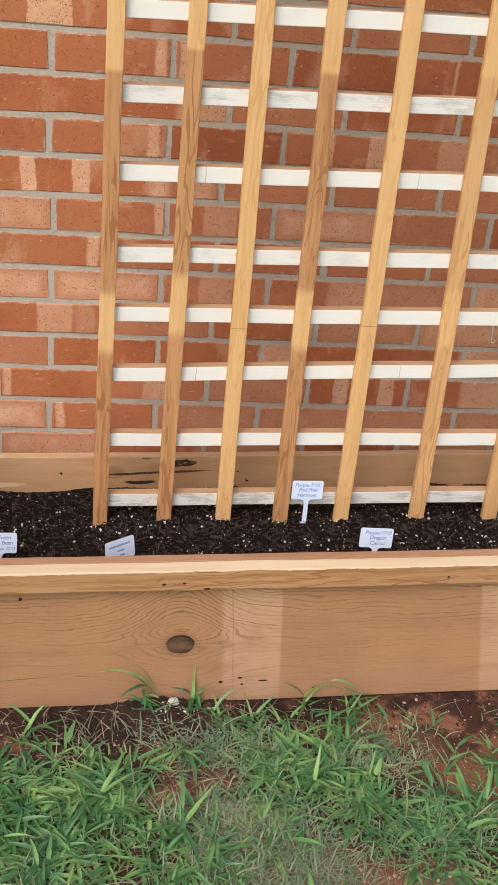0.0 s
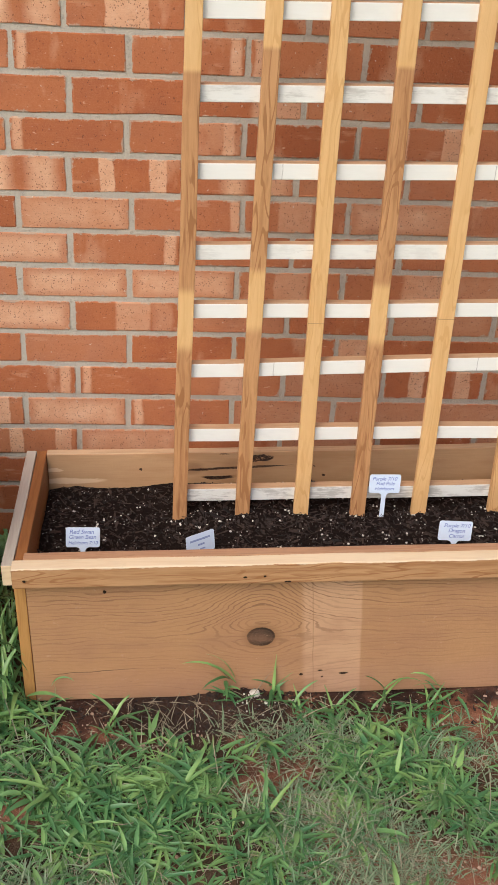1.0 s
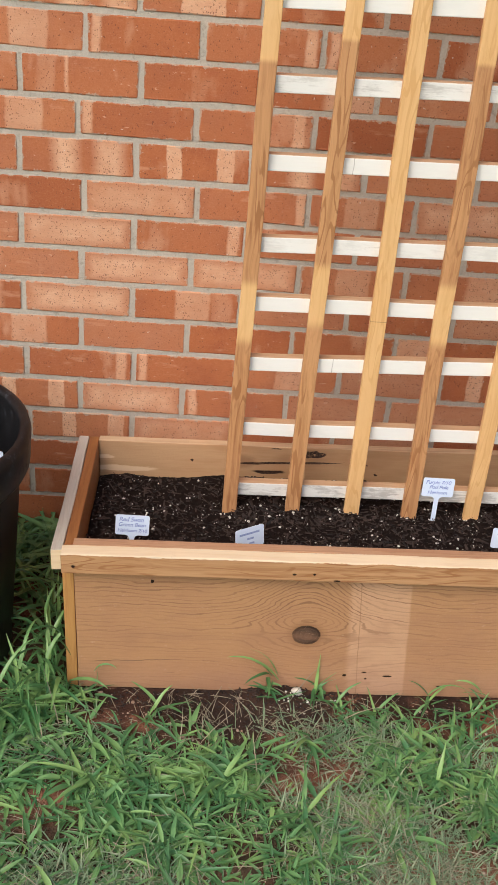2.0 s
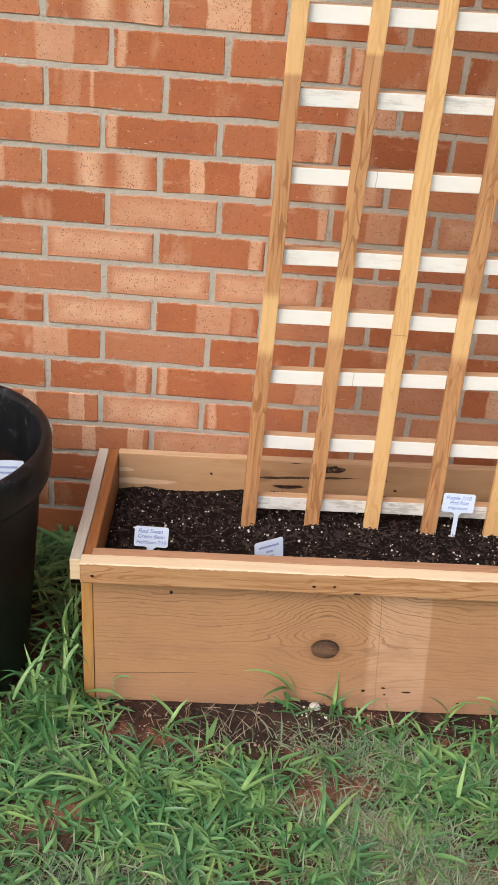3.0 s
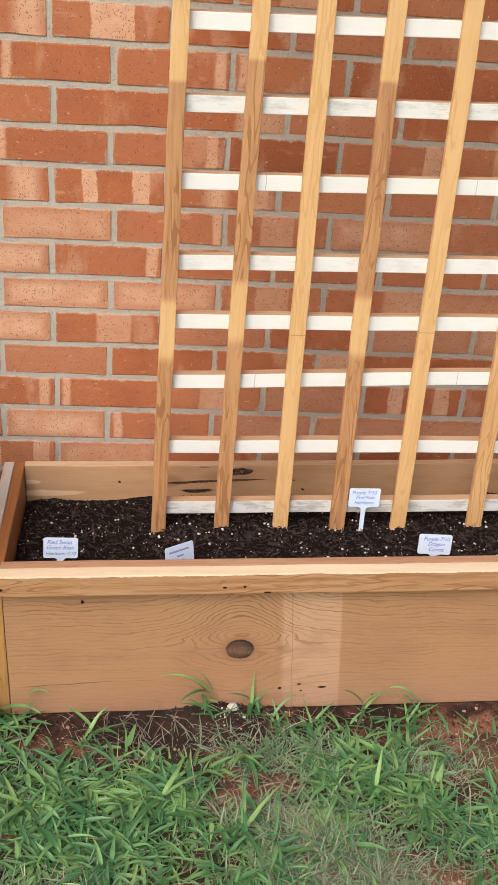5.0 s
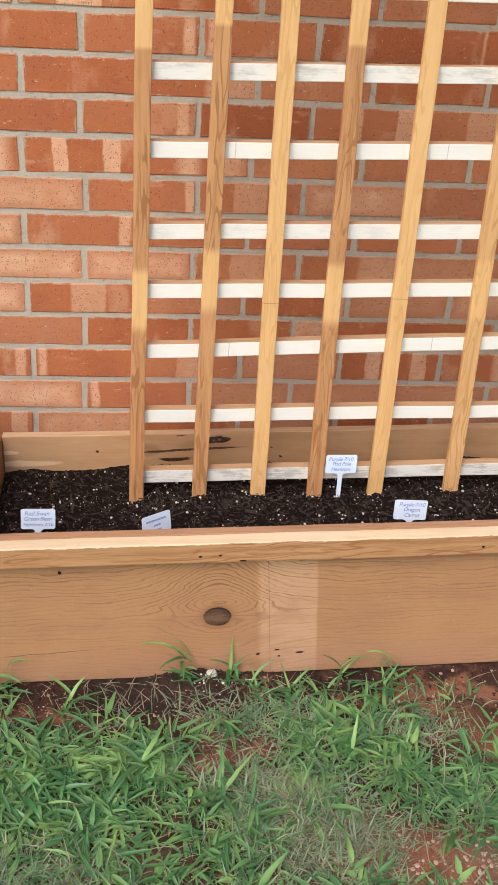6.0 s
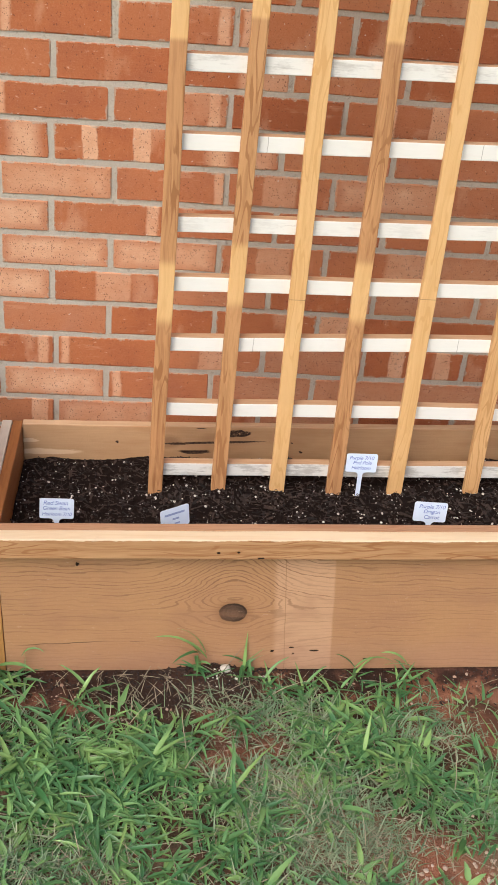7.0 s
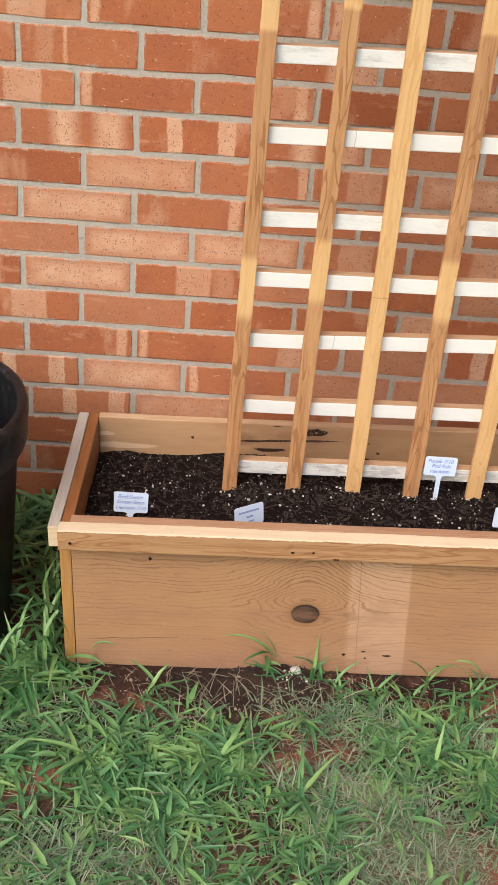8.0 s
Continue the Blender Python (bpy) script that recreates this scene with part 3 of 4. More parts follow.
def build_planter():
    root = new("planter_box")
    root.matrix_world = PLANTER
    front = part("front_board", by_normal(box((0, 0, 0), (LONG, 0.019, TALL), 0.0015, 30, 0.0014, 1), lambda n, c: 1 if n.z > 0.7 else 0), (FRONT, PINK), root, "wide tan pine board with one dark knot and two paler strips")
    part("back_board", by_normal(box((0, DEEP - 0.019, 0), (LONG, DEEP, 0.292), 0.0015, 30, 0.0016, 2), lambda n, c: 1 if n.z > 0.7 else 0), (BACK, EDGE), root, "tan pine board with a split and torn slivers")
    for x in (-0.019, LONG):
        part("side_board", by_normal(box((x, 0.0, 0.0), (x + 0.019, DEEP, 0.290), 0.0015, 12, 0.0012, 3 + x), lambda n, c: 1 if n.y < -0.7 else 0), (SIDE, ENDGRAIN), root, "orange-brown board")
    trim = part("front_trim", by_normal(box((-0.016, -0.026, TALL - 0.040), (LONG + 0.012, -0.0005, TALL), 0.0018, 40, 0.0015, 4), lambda n, c: 1 if n.z > 0.6 else 0), (TRIM, CREAM), root, "pine trim strip with a pale fresh-sawn top")
    for x, z, wide, tall in ((0.004, 0.292, 0.006, 0.005), (0.362, 0.290, 0.007, 0.004), (0.395, 0.291, 0.005, 0.004), (0.433, 0.279, 0.013, 0.0035), (0.84, 0.292, 0.005, 0.004)):
        nail_hole(trim, x, z, -0.0279, wide, tall, "dark sunk nail hole")
    for x, z, wide, tall in ((0.130, 0.2455, 0.0065, 0.0075), (0.469, 0.047, 0.008, 0.005), (0.503, 0.055, 0.010, 0.003), (0.507, 0.040, 0.004, 0.004), (0.545, 0.047, 0.016, 0.004), (0.64, 0.026, 0.010, 0.003)):
        nail_hole(front, x, z, -0.0017, wide, tall, "dark nail hole")
    for x in (-0.0385, LONG + 0.0195):
        part("side_rim", by_normal(box((x, 0.014, 0.251), (x + 0.019, DEEP - 0.004, 0.293), 0.0015, 12, 0.0012, 6 + x), lambda n, c: 1 if n.y < -0.7 else 0), (GREY, CREAM), root, "weathered grey batten with a pale sawn end")
    return tagged(root, "raised planter box of tan pine boards filled with potting mix", "planter")


build_planter()


def scatter(verts, faces, at, long, wide, thick, rng, tip=0.3):
    """One splinter of bark or mulch."""
    m = Matrix.Translation(at) @ Euler((rng.gauss(0, tip), rng.gauss(0, tip), rng.uniform(0, 6.28))).to_matrix().to_4x4()
    n = len(verts)
    for px, py, pz in ((-1, -0.7, -1), (1, -0.4, -1), (0.8, 0.6, -1), (-0.8, 1, -1), (-0.9, -0.6, 1), (0.8, -0.5, 1), (0.9, 0.5, 1), (-1, 0.7, 1)):
        verts.append(m @ Vector((px * long / 2, py * wide / 2, pz * thick / 2)))
    faces.extend(tuple(n + k for k in f) for f in ((4, 5, 6, 7), (0, 1, 5, 4), (1, 2, 6, 5), (2, 3, 7, 6), (3, 0, 4, 7)))


def soil_height(x, y):
    p = Vector((x * 9, y * 9, 4.0))
    edge = min(y - 0.019, DEEP - 0.019 - y, x, LONG - x)
    return 0.214 + 0.010 * noise.noise(p * 0.6) + 0.006 * noise.noise(p * 2.2) + 0.0035 * noise.noise(p * 7) + 0.008 * max(0, 1 - edge / 0.05) * noise.noise(p * 1.3)


GOLD = 1.618
BALL = [Vector(v).normalized() for a in (-1, 1) for b in (-GOLD, GOLD) for v in ((0, a, b), (a, b, 0), (b, 0, a))]
BALL_FACES = [f for f in itertools.combinations(range(12), 3) if all((BALL[i] - BALL[j]).length < 1.1 for i, j in itertools.combinations(f, 2))]
BALL_FACES = [f if (BALL[f[1]] - BALL[f[0]]).cross(BALL[f[2]] - BALL[f[0]]).dot(BALL[f[0]]) > 0 else f[::-1] for f in BALL_FACES]


def build_soil():
    nx, ny = 240, 76
    verts, faces = [], []
    for j in range(ny + 1):
        for i in range(nx + 1):
            x, y = 0.001 + (LONG - 0.002) * i / nx, 0.0196 + (DEEP - 0.0392) * j / ny
            verts.append(in_planter(x, y, soil_height(x, y)))
    w = nx + 1
    for j in range(ny):
        for i in range(nx):
            faces.append((j * w + i, j * w + i + 1, (j + 1) * w + i + 1, (j + 1) * w + i))
    ob = new("potting_soil", shape("potting_soil", verts, faces, SOIL, smooth=True))
    tagged(ob, "dark moist potting mix with bark shreds and white perlite", "soil", kind="stuff")
    rng = random.Random(5)
    # bark shreds
    verts, faces = [], []
    for _ in range(6500):
        x, y = rng.uniform(0.004, LONG - 0.004), rng.uniform(0.024, DEEP - 0.024)
        scatter(verts, faces, in_planter(x, y, soil_height(x, y) + rng.uniform(0, 0.003)), min(0.040, 0.004 + rng.expovariate(150)), 0.0008 + 0.007 * rng.random() ** 2.5, rng.uniform(0.0006, 0.002), rng, 0.4)
    for _ in range(70):
        x, y = rng.uniform(0.02, LONG - 0.02), rng.uniform(0.040, DEEP - 0.075)
        scatter(verts, faces, in_planter(x, y, soil_height(x, y) + 0.003), rng.uniform(0.010, 0.026), rng.uniform(0.003, 0.008), 0.002, rng, 0.15)
    tagged(new("bark_shreds", shape("bark_shreds", verts, faces, BARK)), "dark brown bark shreds scattered over the potting mix", "bark", kind="stuff")
    verts, faces = [], []
    for _ in range(1400):
        x, y = rng.uniform(0.004, LONG - 0.004), rng.uniform(0.024, DEEP - 0.024)
        r = min(0.0030, 0.0006 + rng.expovariate(1600))
        grain(verts, faces, in_planter(x, y, soil_height(x, y) + r * 0.5), r, rng)
    for _ in range(45):
        x, y = 0.435 + rng.gauss(0, 0.035), -0.512 - abs(rng.gauss(0, 0.016))
        r = min(0.0034, 0.0006 + rng.expovariate(1100))
        grain(verts, faces, (x, y, ground_height(x, y) + r * 0.6), r, rng)
    for foot in (0.253, 0.372, 0.485, 0.596, 0.716, 0.867, 1.017):
        for _ in range(13):
            x, y = foot + rng.gauss(0, 0.018), 0.252 + rng.gauss(0, 0.010)
            r = min(0.0028, 0.0006 + rng.expovariate(1300))
            grain(verts, faces, in_planter(x, y, soil_height(x, y) + r * 0.5), r, rng)
    tagged(new("perlite_grains", shape("perlite_grains", verts, faces, PERLITE)), "small white perlite grains on the dark soil", "perlite", kind="stuff")


def grain(verts, faces, at, r, rng):
    """One rounded, uneven crumb."""
    n, turn = len(verts), Euler((rng.uniform(0, 6.28), rng.uniform(0, 6.28), rng.uniform(0, 6.28))).to_matrix()
    flat = Vector((rng.uniform(0.75, 1.15), rng.uniform(0.75, 1.15), rng.uniform(0.6, 0.9)))
    for d in BALL:
        verts.append(Vector(at) + flat * r * rng.uniform(0.82, 1.15) * (turn @ d))
    faces.extend(tuple(n + k for k in f) for f in BALL_FACES)


build_soil()

# ---- trellis ----
LEAN = 0.02


def trellis_y(z):
    return -0.251 + LEAN * (z - 0.26)


def build_trellis():
    root = new("trellis")
    root.matrix_world = pose(0.29, -0.243, 0.258)
    back = root.matrix_world.inverted()
    top = 1.72
    slats = ((0.2875, 0.2945, 0.0260, 1.0), (0.4020, 0.4120, 0.0264, 0.9), (0.5110, 0.5080, 0.0274, 0.0), (0.6175, 0.6140, 0.0276, 0.95), (0.7335, 0.7300, 0.0278, 0.0), (0.8790, 0.8620, 0.0284, 0.40), (1.0235, 1.0000, 0.0290, 0.4), (1.160, 1.135, 0.0290, 0.1))
    for n, (x0, x1, wide, tan) in enumerate(slats):
        bm = box((0, 0.008, 0.19), (wide, 0.020, top), 0.0012, 24, 0.0012, n)
        for v in bm.verts:
            v.co.x += x0 + (x1 - x0) * (v.co.z - 0.28) / 0.87
            v.co.y += trellis_y(v.co.z)
        ob = part("slat", bm, SLAT, root, "pine slat browned in stretches" if tan > 0.5 else "")
        ob.matrix_parent_inverse = back
        ob["tan"] = tan
        ob["splice"] = {2: 0.648, 4: 0.660}.get(n, -9.0)
    rails = ((0.3020, 0.0235, 1.5), (0.4270, 0.0205, 0.12), (0.5525, 0.0395, 0.1), (0.6615, 0.0235, 0.08), (0.7635, 0.0250, 0.32), (0.8945, 0.0245, 0.08), (1.0120, 0.0270, 0.7), (1.1310, 0.0240, 0.08), (1.250, 0.025, 0.3), (1.370, 0.025, 0.1), (1.490, 0.025, 0.1), (1.615, 0.025, 0.1))
    for n, (z0, slope, worn) in enumerate(rails):
        bm = box((0.2960, 0.0, -0.0129), (1.205, 0.019, 0.0129), 0.0012, 24, 0.0014, 30 + n)
        by_normal(bm, lambda nn, c: 1 if nn.z > 0.7 else 0)
        for v in bm.verts:
            v.co.z += z0 + slope * (v.co.x - 0.33)
            v.co.y += trellis_y(v.co.z) + 0.0203
        ob = part("rail", bm, (PAINT, RAW), root, "worn white-painted rail" if worn > 0.4 else "white-painted rail")
        ob.matrix_parent_inverse = back
        ob["worn"] = worn
        ob["crack_a"], ob["crack_b"] = ((0.458, 0.817) if n == 2 else (0.452, 0.795) if n == 5 else (-9.0, -9.0))
    return tagged(root, "home-made trellis of pine slats on white-painted rails, leaning towards the wall", "trellis")


build_trellis()

# ---- plant markers ----


def marker_outline(wide=0.060, tall=0.039, stem=0.0085, down=0.075):
    pts = []

    def arc(cx, cz, r, a0, a1, n=5):
        pts.extend((cx + r * math.cos(radians(a0 + (a1 - a0) * k / n)), cz + r * math.sin(radians(a0 + (a1 - a0) * k / n))) for k in range(n + 1))

    h, r = wide / 2, 0.004
    arc(h - r, -r, r, 90, 0)
    arc(h - r, -tall + r, r, 0, -90)
    arc(stem / 2 + 0.008, -tall - 0.008, 0.008, 90, 180)
    pts.append((stem / 2, -tall - down + 0.01))
    pts.append((0, -tall - down))
    pts.append((-stem / 2, -tall - down + 0.01))
    arc(-stem / 2 - 0.008, -tall - 0.008, 0.008, 0, 90)
    arc(-h + r, -tall + r, r, -90, -180)
    arc(-h + r, -r, r, 180, 90)
    return pts


def writing(text, size):
    cu = bpy.data.curves.new("writing", "FONT")
    cu.body, cu.size, cu.shear, cu.extrude, cu.space_character, cu.offset = text, size, 0.2, 0.00012, 0.95, 0.00003
    cu.align_x = "LEFT"
    tmp = new("tmp", cu)
    me = bpy.data.meshes.new_from_object(tmp.evaluated_get(bpy.context.evaluated_depsgraph_get()))
    bpy.data.objects.remove(tmp)
    return me


def build_marker(m, lines, label, bars=False):
    """A T-shaped label; m: the pose of the middle of its head's upper edge. lines: text, x, z, size."""
    root = new("plant_marker")
    root.matrix_world = m @ Matrix.Scale(0.967, 4)
    bm = bmesh.new()
    face = bm.faces.new([bm.verts.new((x, 0, z)) for x, z in marker_outline()])
    out = bmesh.ops.extrude_face_region(bm, geom=[face])
    bmesh.ops.translate(bm, verts=[v for v in out["geom"] if isinstance(v, bmesh.types.BMVert)], vec=(0, 0.0016, 0))
    bmesh.ops.recalc_face_normals(bm, faces=bm.faces)
    part("tag", bm, PLASTIC, root)
    for text, x, z, size in lines:
        if bars:
            bm = bmesh.new()
            bmesh.ops.create_cube(bm, size=1, matrix=pose(x + float(text) / 2, -0.0003, z) @ Matrix.Diagonal((float(text), 0.0004, size, 1)))
            ob = part("writing_bars", bm, FADED, root, "blurred blue writing")
        else:
            ob = new("writing", writing(text, size))
            ob.data.materials.append(INK)
            ob.parent = root
            ob.matrix_local = pose(x, -0.0003, z, 90)
            tagged(ob, "blue handwriting")
    return tagged(root, label, "plant label", "plant markers")


build_marker(pose(0.1325, -0.352, 0.3130, -8, 1.5, 2), (("Red Swan", -0.024, -0.012, 0.0115), ("Green Bean", -0.025, -0.022, 0.0105), ("Heirloom 7/10", -0.026, -0.033, 0.0092)), "white plastic plant marker with blue handwriting, standing in dark soil")
build_marker(pose(0.3325, -0.372, 0.3150, -12, 2, 33), (("0.042", -0.022, -0.011, 0.0036), ("0.014", -0.006, -0.021, 0.0034), ("0.011", -0.002, -0.030, 0.0030)), "white plastic plant marker tilted sideways in the soil, its writing blurred", True)
build_marker(pose(0.6767, -0.238, 0.3525, -4, 0, 0), (("Purple 7/10", -0.025, -0.012, 0.0108), ("Pod Pole", -0.017, -0.022, 0.0105), ("Heirloom", -0.019, -0.033, 0.0100)), "white plastic plant marker with blue handwriting, standing between the trellis slats")
build_marker(pose(0.7758, -0.378, 0.3440, -6, 0.5, -3), (("Purple 7/10", -0.022, -0.012, 0.0108), ("Dragon", -0.013, -0.022, 0.0105), ("Carrot", -0.011, -0.033, 0.0105)), "white plastic plant marker with blue handwriting, close behind the front board")

# ---- nursery pot ----


def build_pot(cx, cy, ground):
    root = new("nursery_pot")
    root.matrix_world = pose(cx, cy, ground) @ Matrix.Diagonal((0.959, 0.959, 1.035, 1.0))
    rings = ((0.172, 0.0), (0.180, 0.006), (0.205, 0.30), (0.210, 0.372), (0.212, 0.380), (0.223, 0.383), (0.228, 0.392), (0.231, 0.438), (0.228, 0.449), (0.221, 0.452), (0.214, 0.449), (0.211, 0.440), (0.205, 0.36), (0.200, 0.335))
    bm = bmesh.new()
    seg = 72
    loops = [[bm.verts.new((r * math.cos(6.28319 * k / seg), r * math.sin(6.28319 * k / seg), z + (0.0025 * noise.noise(Vector((math.cos(6.28319 * k / seg) * 3, math.sin(6.28319 * k / seg) * 3, z * 9)))))) for k in range(seg)] for r, z in rings]
    for a, b in zip(loops, loops[1:]):
        for k in range(seg):
            bm.faces.new((a[k], a[(k + 1) % seg], b[(k + 1) % seg], b[k])).smooth = True
    bm.faces.new(list(reversed(loops[0])))
    part("pot_wall", bm, POT, root, "scuffed black plastic wall with a rolled lip")
    bm = bmesh.new()
    loops = [[bm.verts.new((r * math.cos(6.28319 * k / seg), r * math.sin(6.28319 * k / seg), 0.345 + 0.012 * noise.noise(Vector((r * math.cos(6.28319 * k / seg) * 20, r * math.sin(6.28319 * k / seg) * 20, 2))))) for k in range(seg)] for r in (0.2035, 0.16, 0.11, 0.06, 0.02)]
    for a, b in zip(loops, loops[1:]):
        for k in range(seg):
            bm.faces.new((a[k], a[(k + 1) % seg], b[(k + 1) % seg], b[k])).smooth = True
    bm.faces.new(loops[-1])
    part("pot_soil", bm, SOIL, root, "dark potting mix")
    return tagged(root, "large black plastic nursery pot standing on the grass by the wall", "plant pot")


build_pot(-0.2487, -0.4137, 0.032)
build_marker(pose(-0.108, -0.371, 0.4350, -6, 2, 8), (("0.040", -0.020, -0.012, 0.0040), ("0.034", -0.018, -0.022, 0.0038)), "white plastic plant marker standing in the black pot, its writing blurred", True)

# ---- grass ----


def blade(verts, faces, at, turn, rise, length, wide, droop, rng, bits=5):
    """One leaf: a folded ribbon, broad near its foot, that tapers to a point as it rises and then droops."""
    side = Vector((-math.sin(turn), math.cos(turn), 0))
    p, a, n = Vector(at), rise, len(verts)
    twist = rng.uniform(-0.9, 0.9)
    for k in range(bits + 1):
        s = k / bits
        w = max(wide * (0.55 + 0.45 * min(1.0, s * 4.5)) * (1 - s) ** 0.62, 0.0002)
        up = Vector((-math.cos(turn) * math.sin(a), -math.sin(turn) * math.sin(a), math.cos(a)))
        d = (side + up * twist * s).normalized()
        verts.extend((p - d * w + up * w * 0.30, p - up * w * 0.15, p + d * w + up * w * 0.30))
        p = p + length / bits * Vector((math.cos(turn) * math.cos(a), math.sin(turn) * math.cos(a), math.sin(a)))
        a -= droop / bits * (0.5 + s)
        turn += rng.uniform(-0.10, 0.10)
    for k in range(bits):
        i = n + 3 * k
        faces.extend(((i, i + 1, i + 4, i + 3), (i + 1, i + 2, i + 5, i + 4)))


def keep_out(verts, at=(0.0, 0.0, 0.0)):
    """Bends leaves that would pierce the planter flat against its boards."""
    for n, v in enumerate(verts):
        x, y = v[0] + at[0], v[1] + at[1]
        if y > -0.4995 and 0.032 < x < 1.26:
            if x < 0.10 and y > -0.45:
                verts[n] = Vector((0.032 - at[0], v[1], v[2]))
            elif y < -0.30:
                verts[n] = Vector((v[0], -0.4995 - at[1], v[2]))
    return verts


def crabgrass(verts, faces, x, y, rng, size=1.0, stems=5, z=None):
    """Stems that creep outwards from one crown, leaves standing off them in turns to both sides."""
    z = ground_height(x, y) if z is None else z
    first = rng.uniform(0, 6.28)
    for n in range(stems):
        turn, rise = first + n * 6.28 / stems + rng.gauss(0, 0.35), rng.uniform(0.03, 0.55)
        run = rng.uniform(0.03, 0.085) * size
        p = Vector((x + rng.gauss(0, 0.006), y + rng.gauss(0, 0.006), z - 0.003))
        step = Vector((math.cos(turn) * math.cos(rise), math.sin(turn) * math.cos(rise), math.sin(rise))) * run
        blade(verts, faces, p, turn, rise, run * 1.1, 0.0010 * size, 0.10, rng, 2)
        hand, count = rng.choice((-1, 1)), rng.randint(3, 5)
        for k in range(count):
            q = p + step * (0.12 + 0.88 * k / count)
            hand = -hand
            off = hand * rng.uniform(0.5, 1.25) if k < count - 1 else rng.gauss(0, 0.2)
            blade(verts, faces, q, turn + off, rng.uniform(-0.05, 0.48), rng.uniform(0.024, 0.062) * size, (0.0021 + 0.0038 * rng.random()) * size, rng.uniform(0.1, 1.3), rng, 4)


def blocked(x, y):
    return (-0.005 < x < 1.26 and y > -0.500) or (x + 0.2487) ** 2 + (y + 0.4137) ** 2 < 0.042 or y > -0.015


def build_grass():
    rng = random.Random(11)
    verts, faces = [], []
    for _ in range(3600):
        x, y = rng.uniform(-0.42, 1.20), rng.uniform(-1.10, -0.02)
        if blocked(x, y) or rng.random() > cover(x, y) * (0.50 if x < 0.36 else 0.40):
            continue
        tall = 1.5 if y > -0.50 else 1.0
        crabgrass(verts, faces, x, y, rng, tall * rng.uniform(0.55, 1.15), rng.randint(3, 6))
    for _ in range(2200):
        x, y = rng.uniform(-2.2, 3.2), rng.uniform(-3.0, -0.1)
        if -0.42 < x < 1.20 and y > -1.10 or blocked(x, y):
            continue
        crabgrass(verts, faces, x, y, rng, rng.uniform(0.8, 1.3), 4)
    tagged(new("crabgrass", shape("crabgrass", keep_out(verts), faces, LEAF, smooth=True)), "green broad-bladed crabgrass growing in uneven tufts on red clay", "grass", kind="stuff")
    verts, faces = [], []
    for _ in range(50000):
        x, y = rng.uniform(-0.35, 1.15), rng.uniform(-1.05, -0.51)
        fine = (0.05 if x < 0.36 else 0.15) + 0.35 * noise.noise(Vector((x * 7, y * 7, 1))) + sum(0.8 * patch(x, y, *p) for p in THATCH)
        fine *= 1 - 0.92 * max(patch(x, y, *BARE[k]) for k in (0, 1, 2, 3, 5, 7, 10))
        if blocked(x, y) or rng.random() > fine * min(1, max(0.05, (-0.515 - y) / 0.08)):
            continue
        blade(verts, faces, (x, y, ground_height(x, y) - 0.002), rng.uniform(0, 6.28), rng.uniform(0.1, 1.1), rng.uniform(0.015, 0.045), rng.uniform(0.0007, 0.0020), rng.uniform(0.2, 1.8), rng, 3)
    tagged(new("fine_grass", shape("fine_grass", verts, faces, FINE, smooth=True)), "fine greyish-green grass between the crabgrass", "grass", kind="stuff")
    verts, faces = [], []
    for _ in range(9000):
        x, y = rng.uniform(-0.3, 1.15), rng.uniform(-1.05, -0.50)
        if blocked(x, y) or rng.random() > 0.16 + sum(0.6 * patch(x, y, *p) for p in THATCH) + 0.35 * patch(x, y, *BARE[1]) - 0.9 * patch(x, y, *BARE[5]):
            continue
        blade(verts, faces, (x, y, ground_height(x, y) + rng.uniform(0.001, 0.012)), rng.uniform(0, 6.28), rng.uniform(-0.1, 0.4), rng.uniform(0.012, 0.050), rng.uniform(0.0004, 0.0011), rng.uniform(-0.6, 0.9), rng, 4)
    tagged(new("dry_straw", shape("dry_straw", verts, faces, STRAW)), "dry straw-coloured stalks lying among the grass", "straw", kind="stuff")
    verts, faces = [], []
    for _ in range(1500):
        x, y = rng.uniform(-0.2, 1.15), rng.uniform(-1.0, -0.50)
        if blocked(x, y):
            continue
        r = min(0.0036, 0.0006 + rng.expovariate(1300))
        grain(verts, faces, (x, y, ground_height(x, y) + r * 0.3), r, rng)
    for _ in range(110):
        x, y = rng.gauss(0.76, 0.06), rng.gauss(-0.905, 0.03)
        r = min(0.0040, 0.0010 + rng.expovariate(800))
        grain(verts, faces, (x, y, ground_height(x, y) + r * 0.3), r, rng)
    tagged(new("grit", shape("grit", verts, faces, STONE)), "pale grit and small clods on red clay", "grit", kind="stuff")
    verts, faces = [], []
    for _ in range(2600):
        x, y = rng.uniform(0.05, 1.15), -0.497 - abs(rng.gauss(0, 0.045))
        if rng.random() > 0.30 + 0.9 * patch(x, y, 0.32, -0.54, 0.13, 0.06) + 0.6 * patch(x, y, 0.45, -0.51, 0.08, 0.03):
            continue
        scatter(verts, faces, (x, y, ground_height(x, y) + 0.002), rng.uniform(0.002, 0.010), rng.uniform(0.001, 0.004), 0.0015, rng)
    tagged(new("spilled_mulch", shape("spilled_mulch", verts, faces, BARK)), "dark mulch shreds spilled along the foot of the planter", "mulch", kind="stuff")


build_grass()


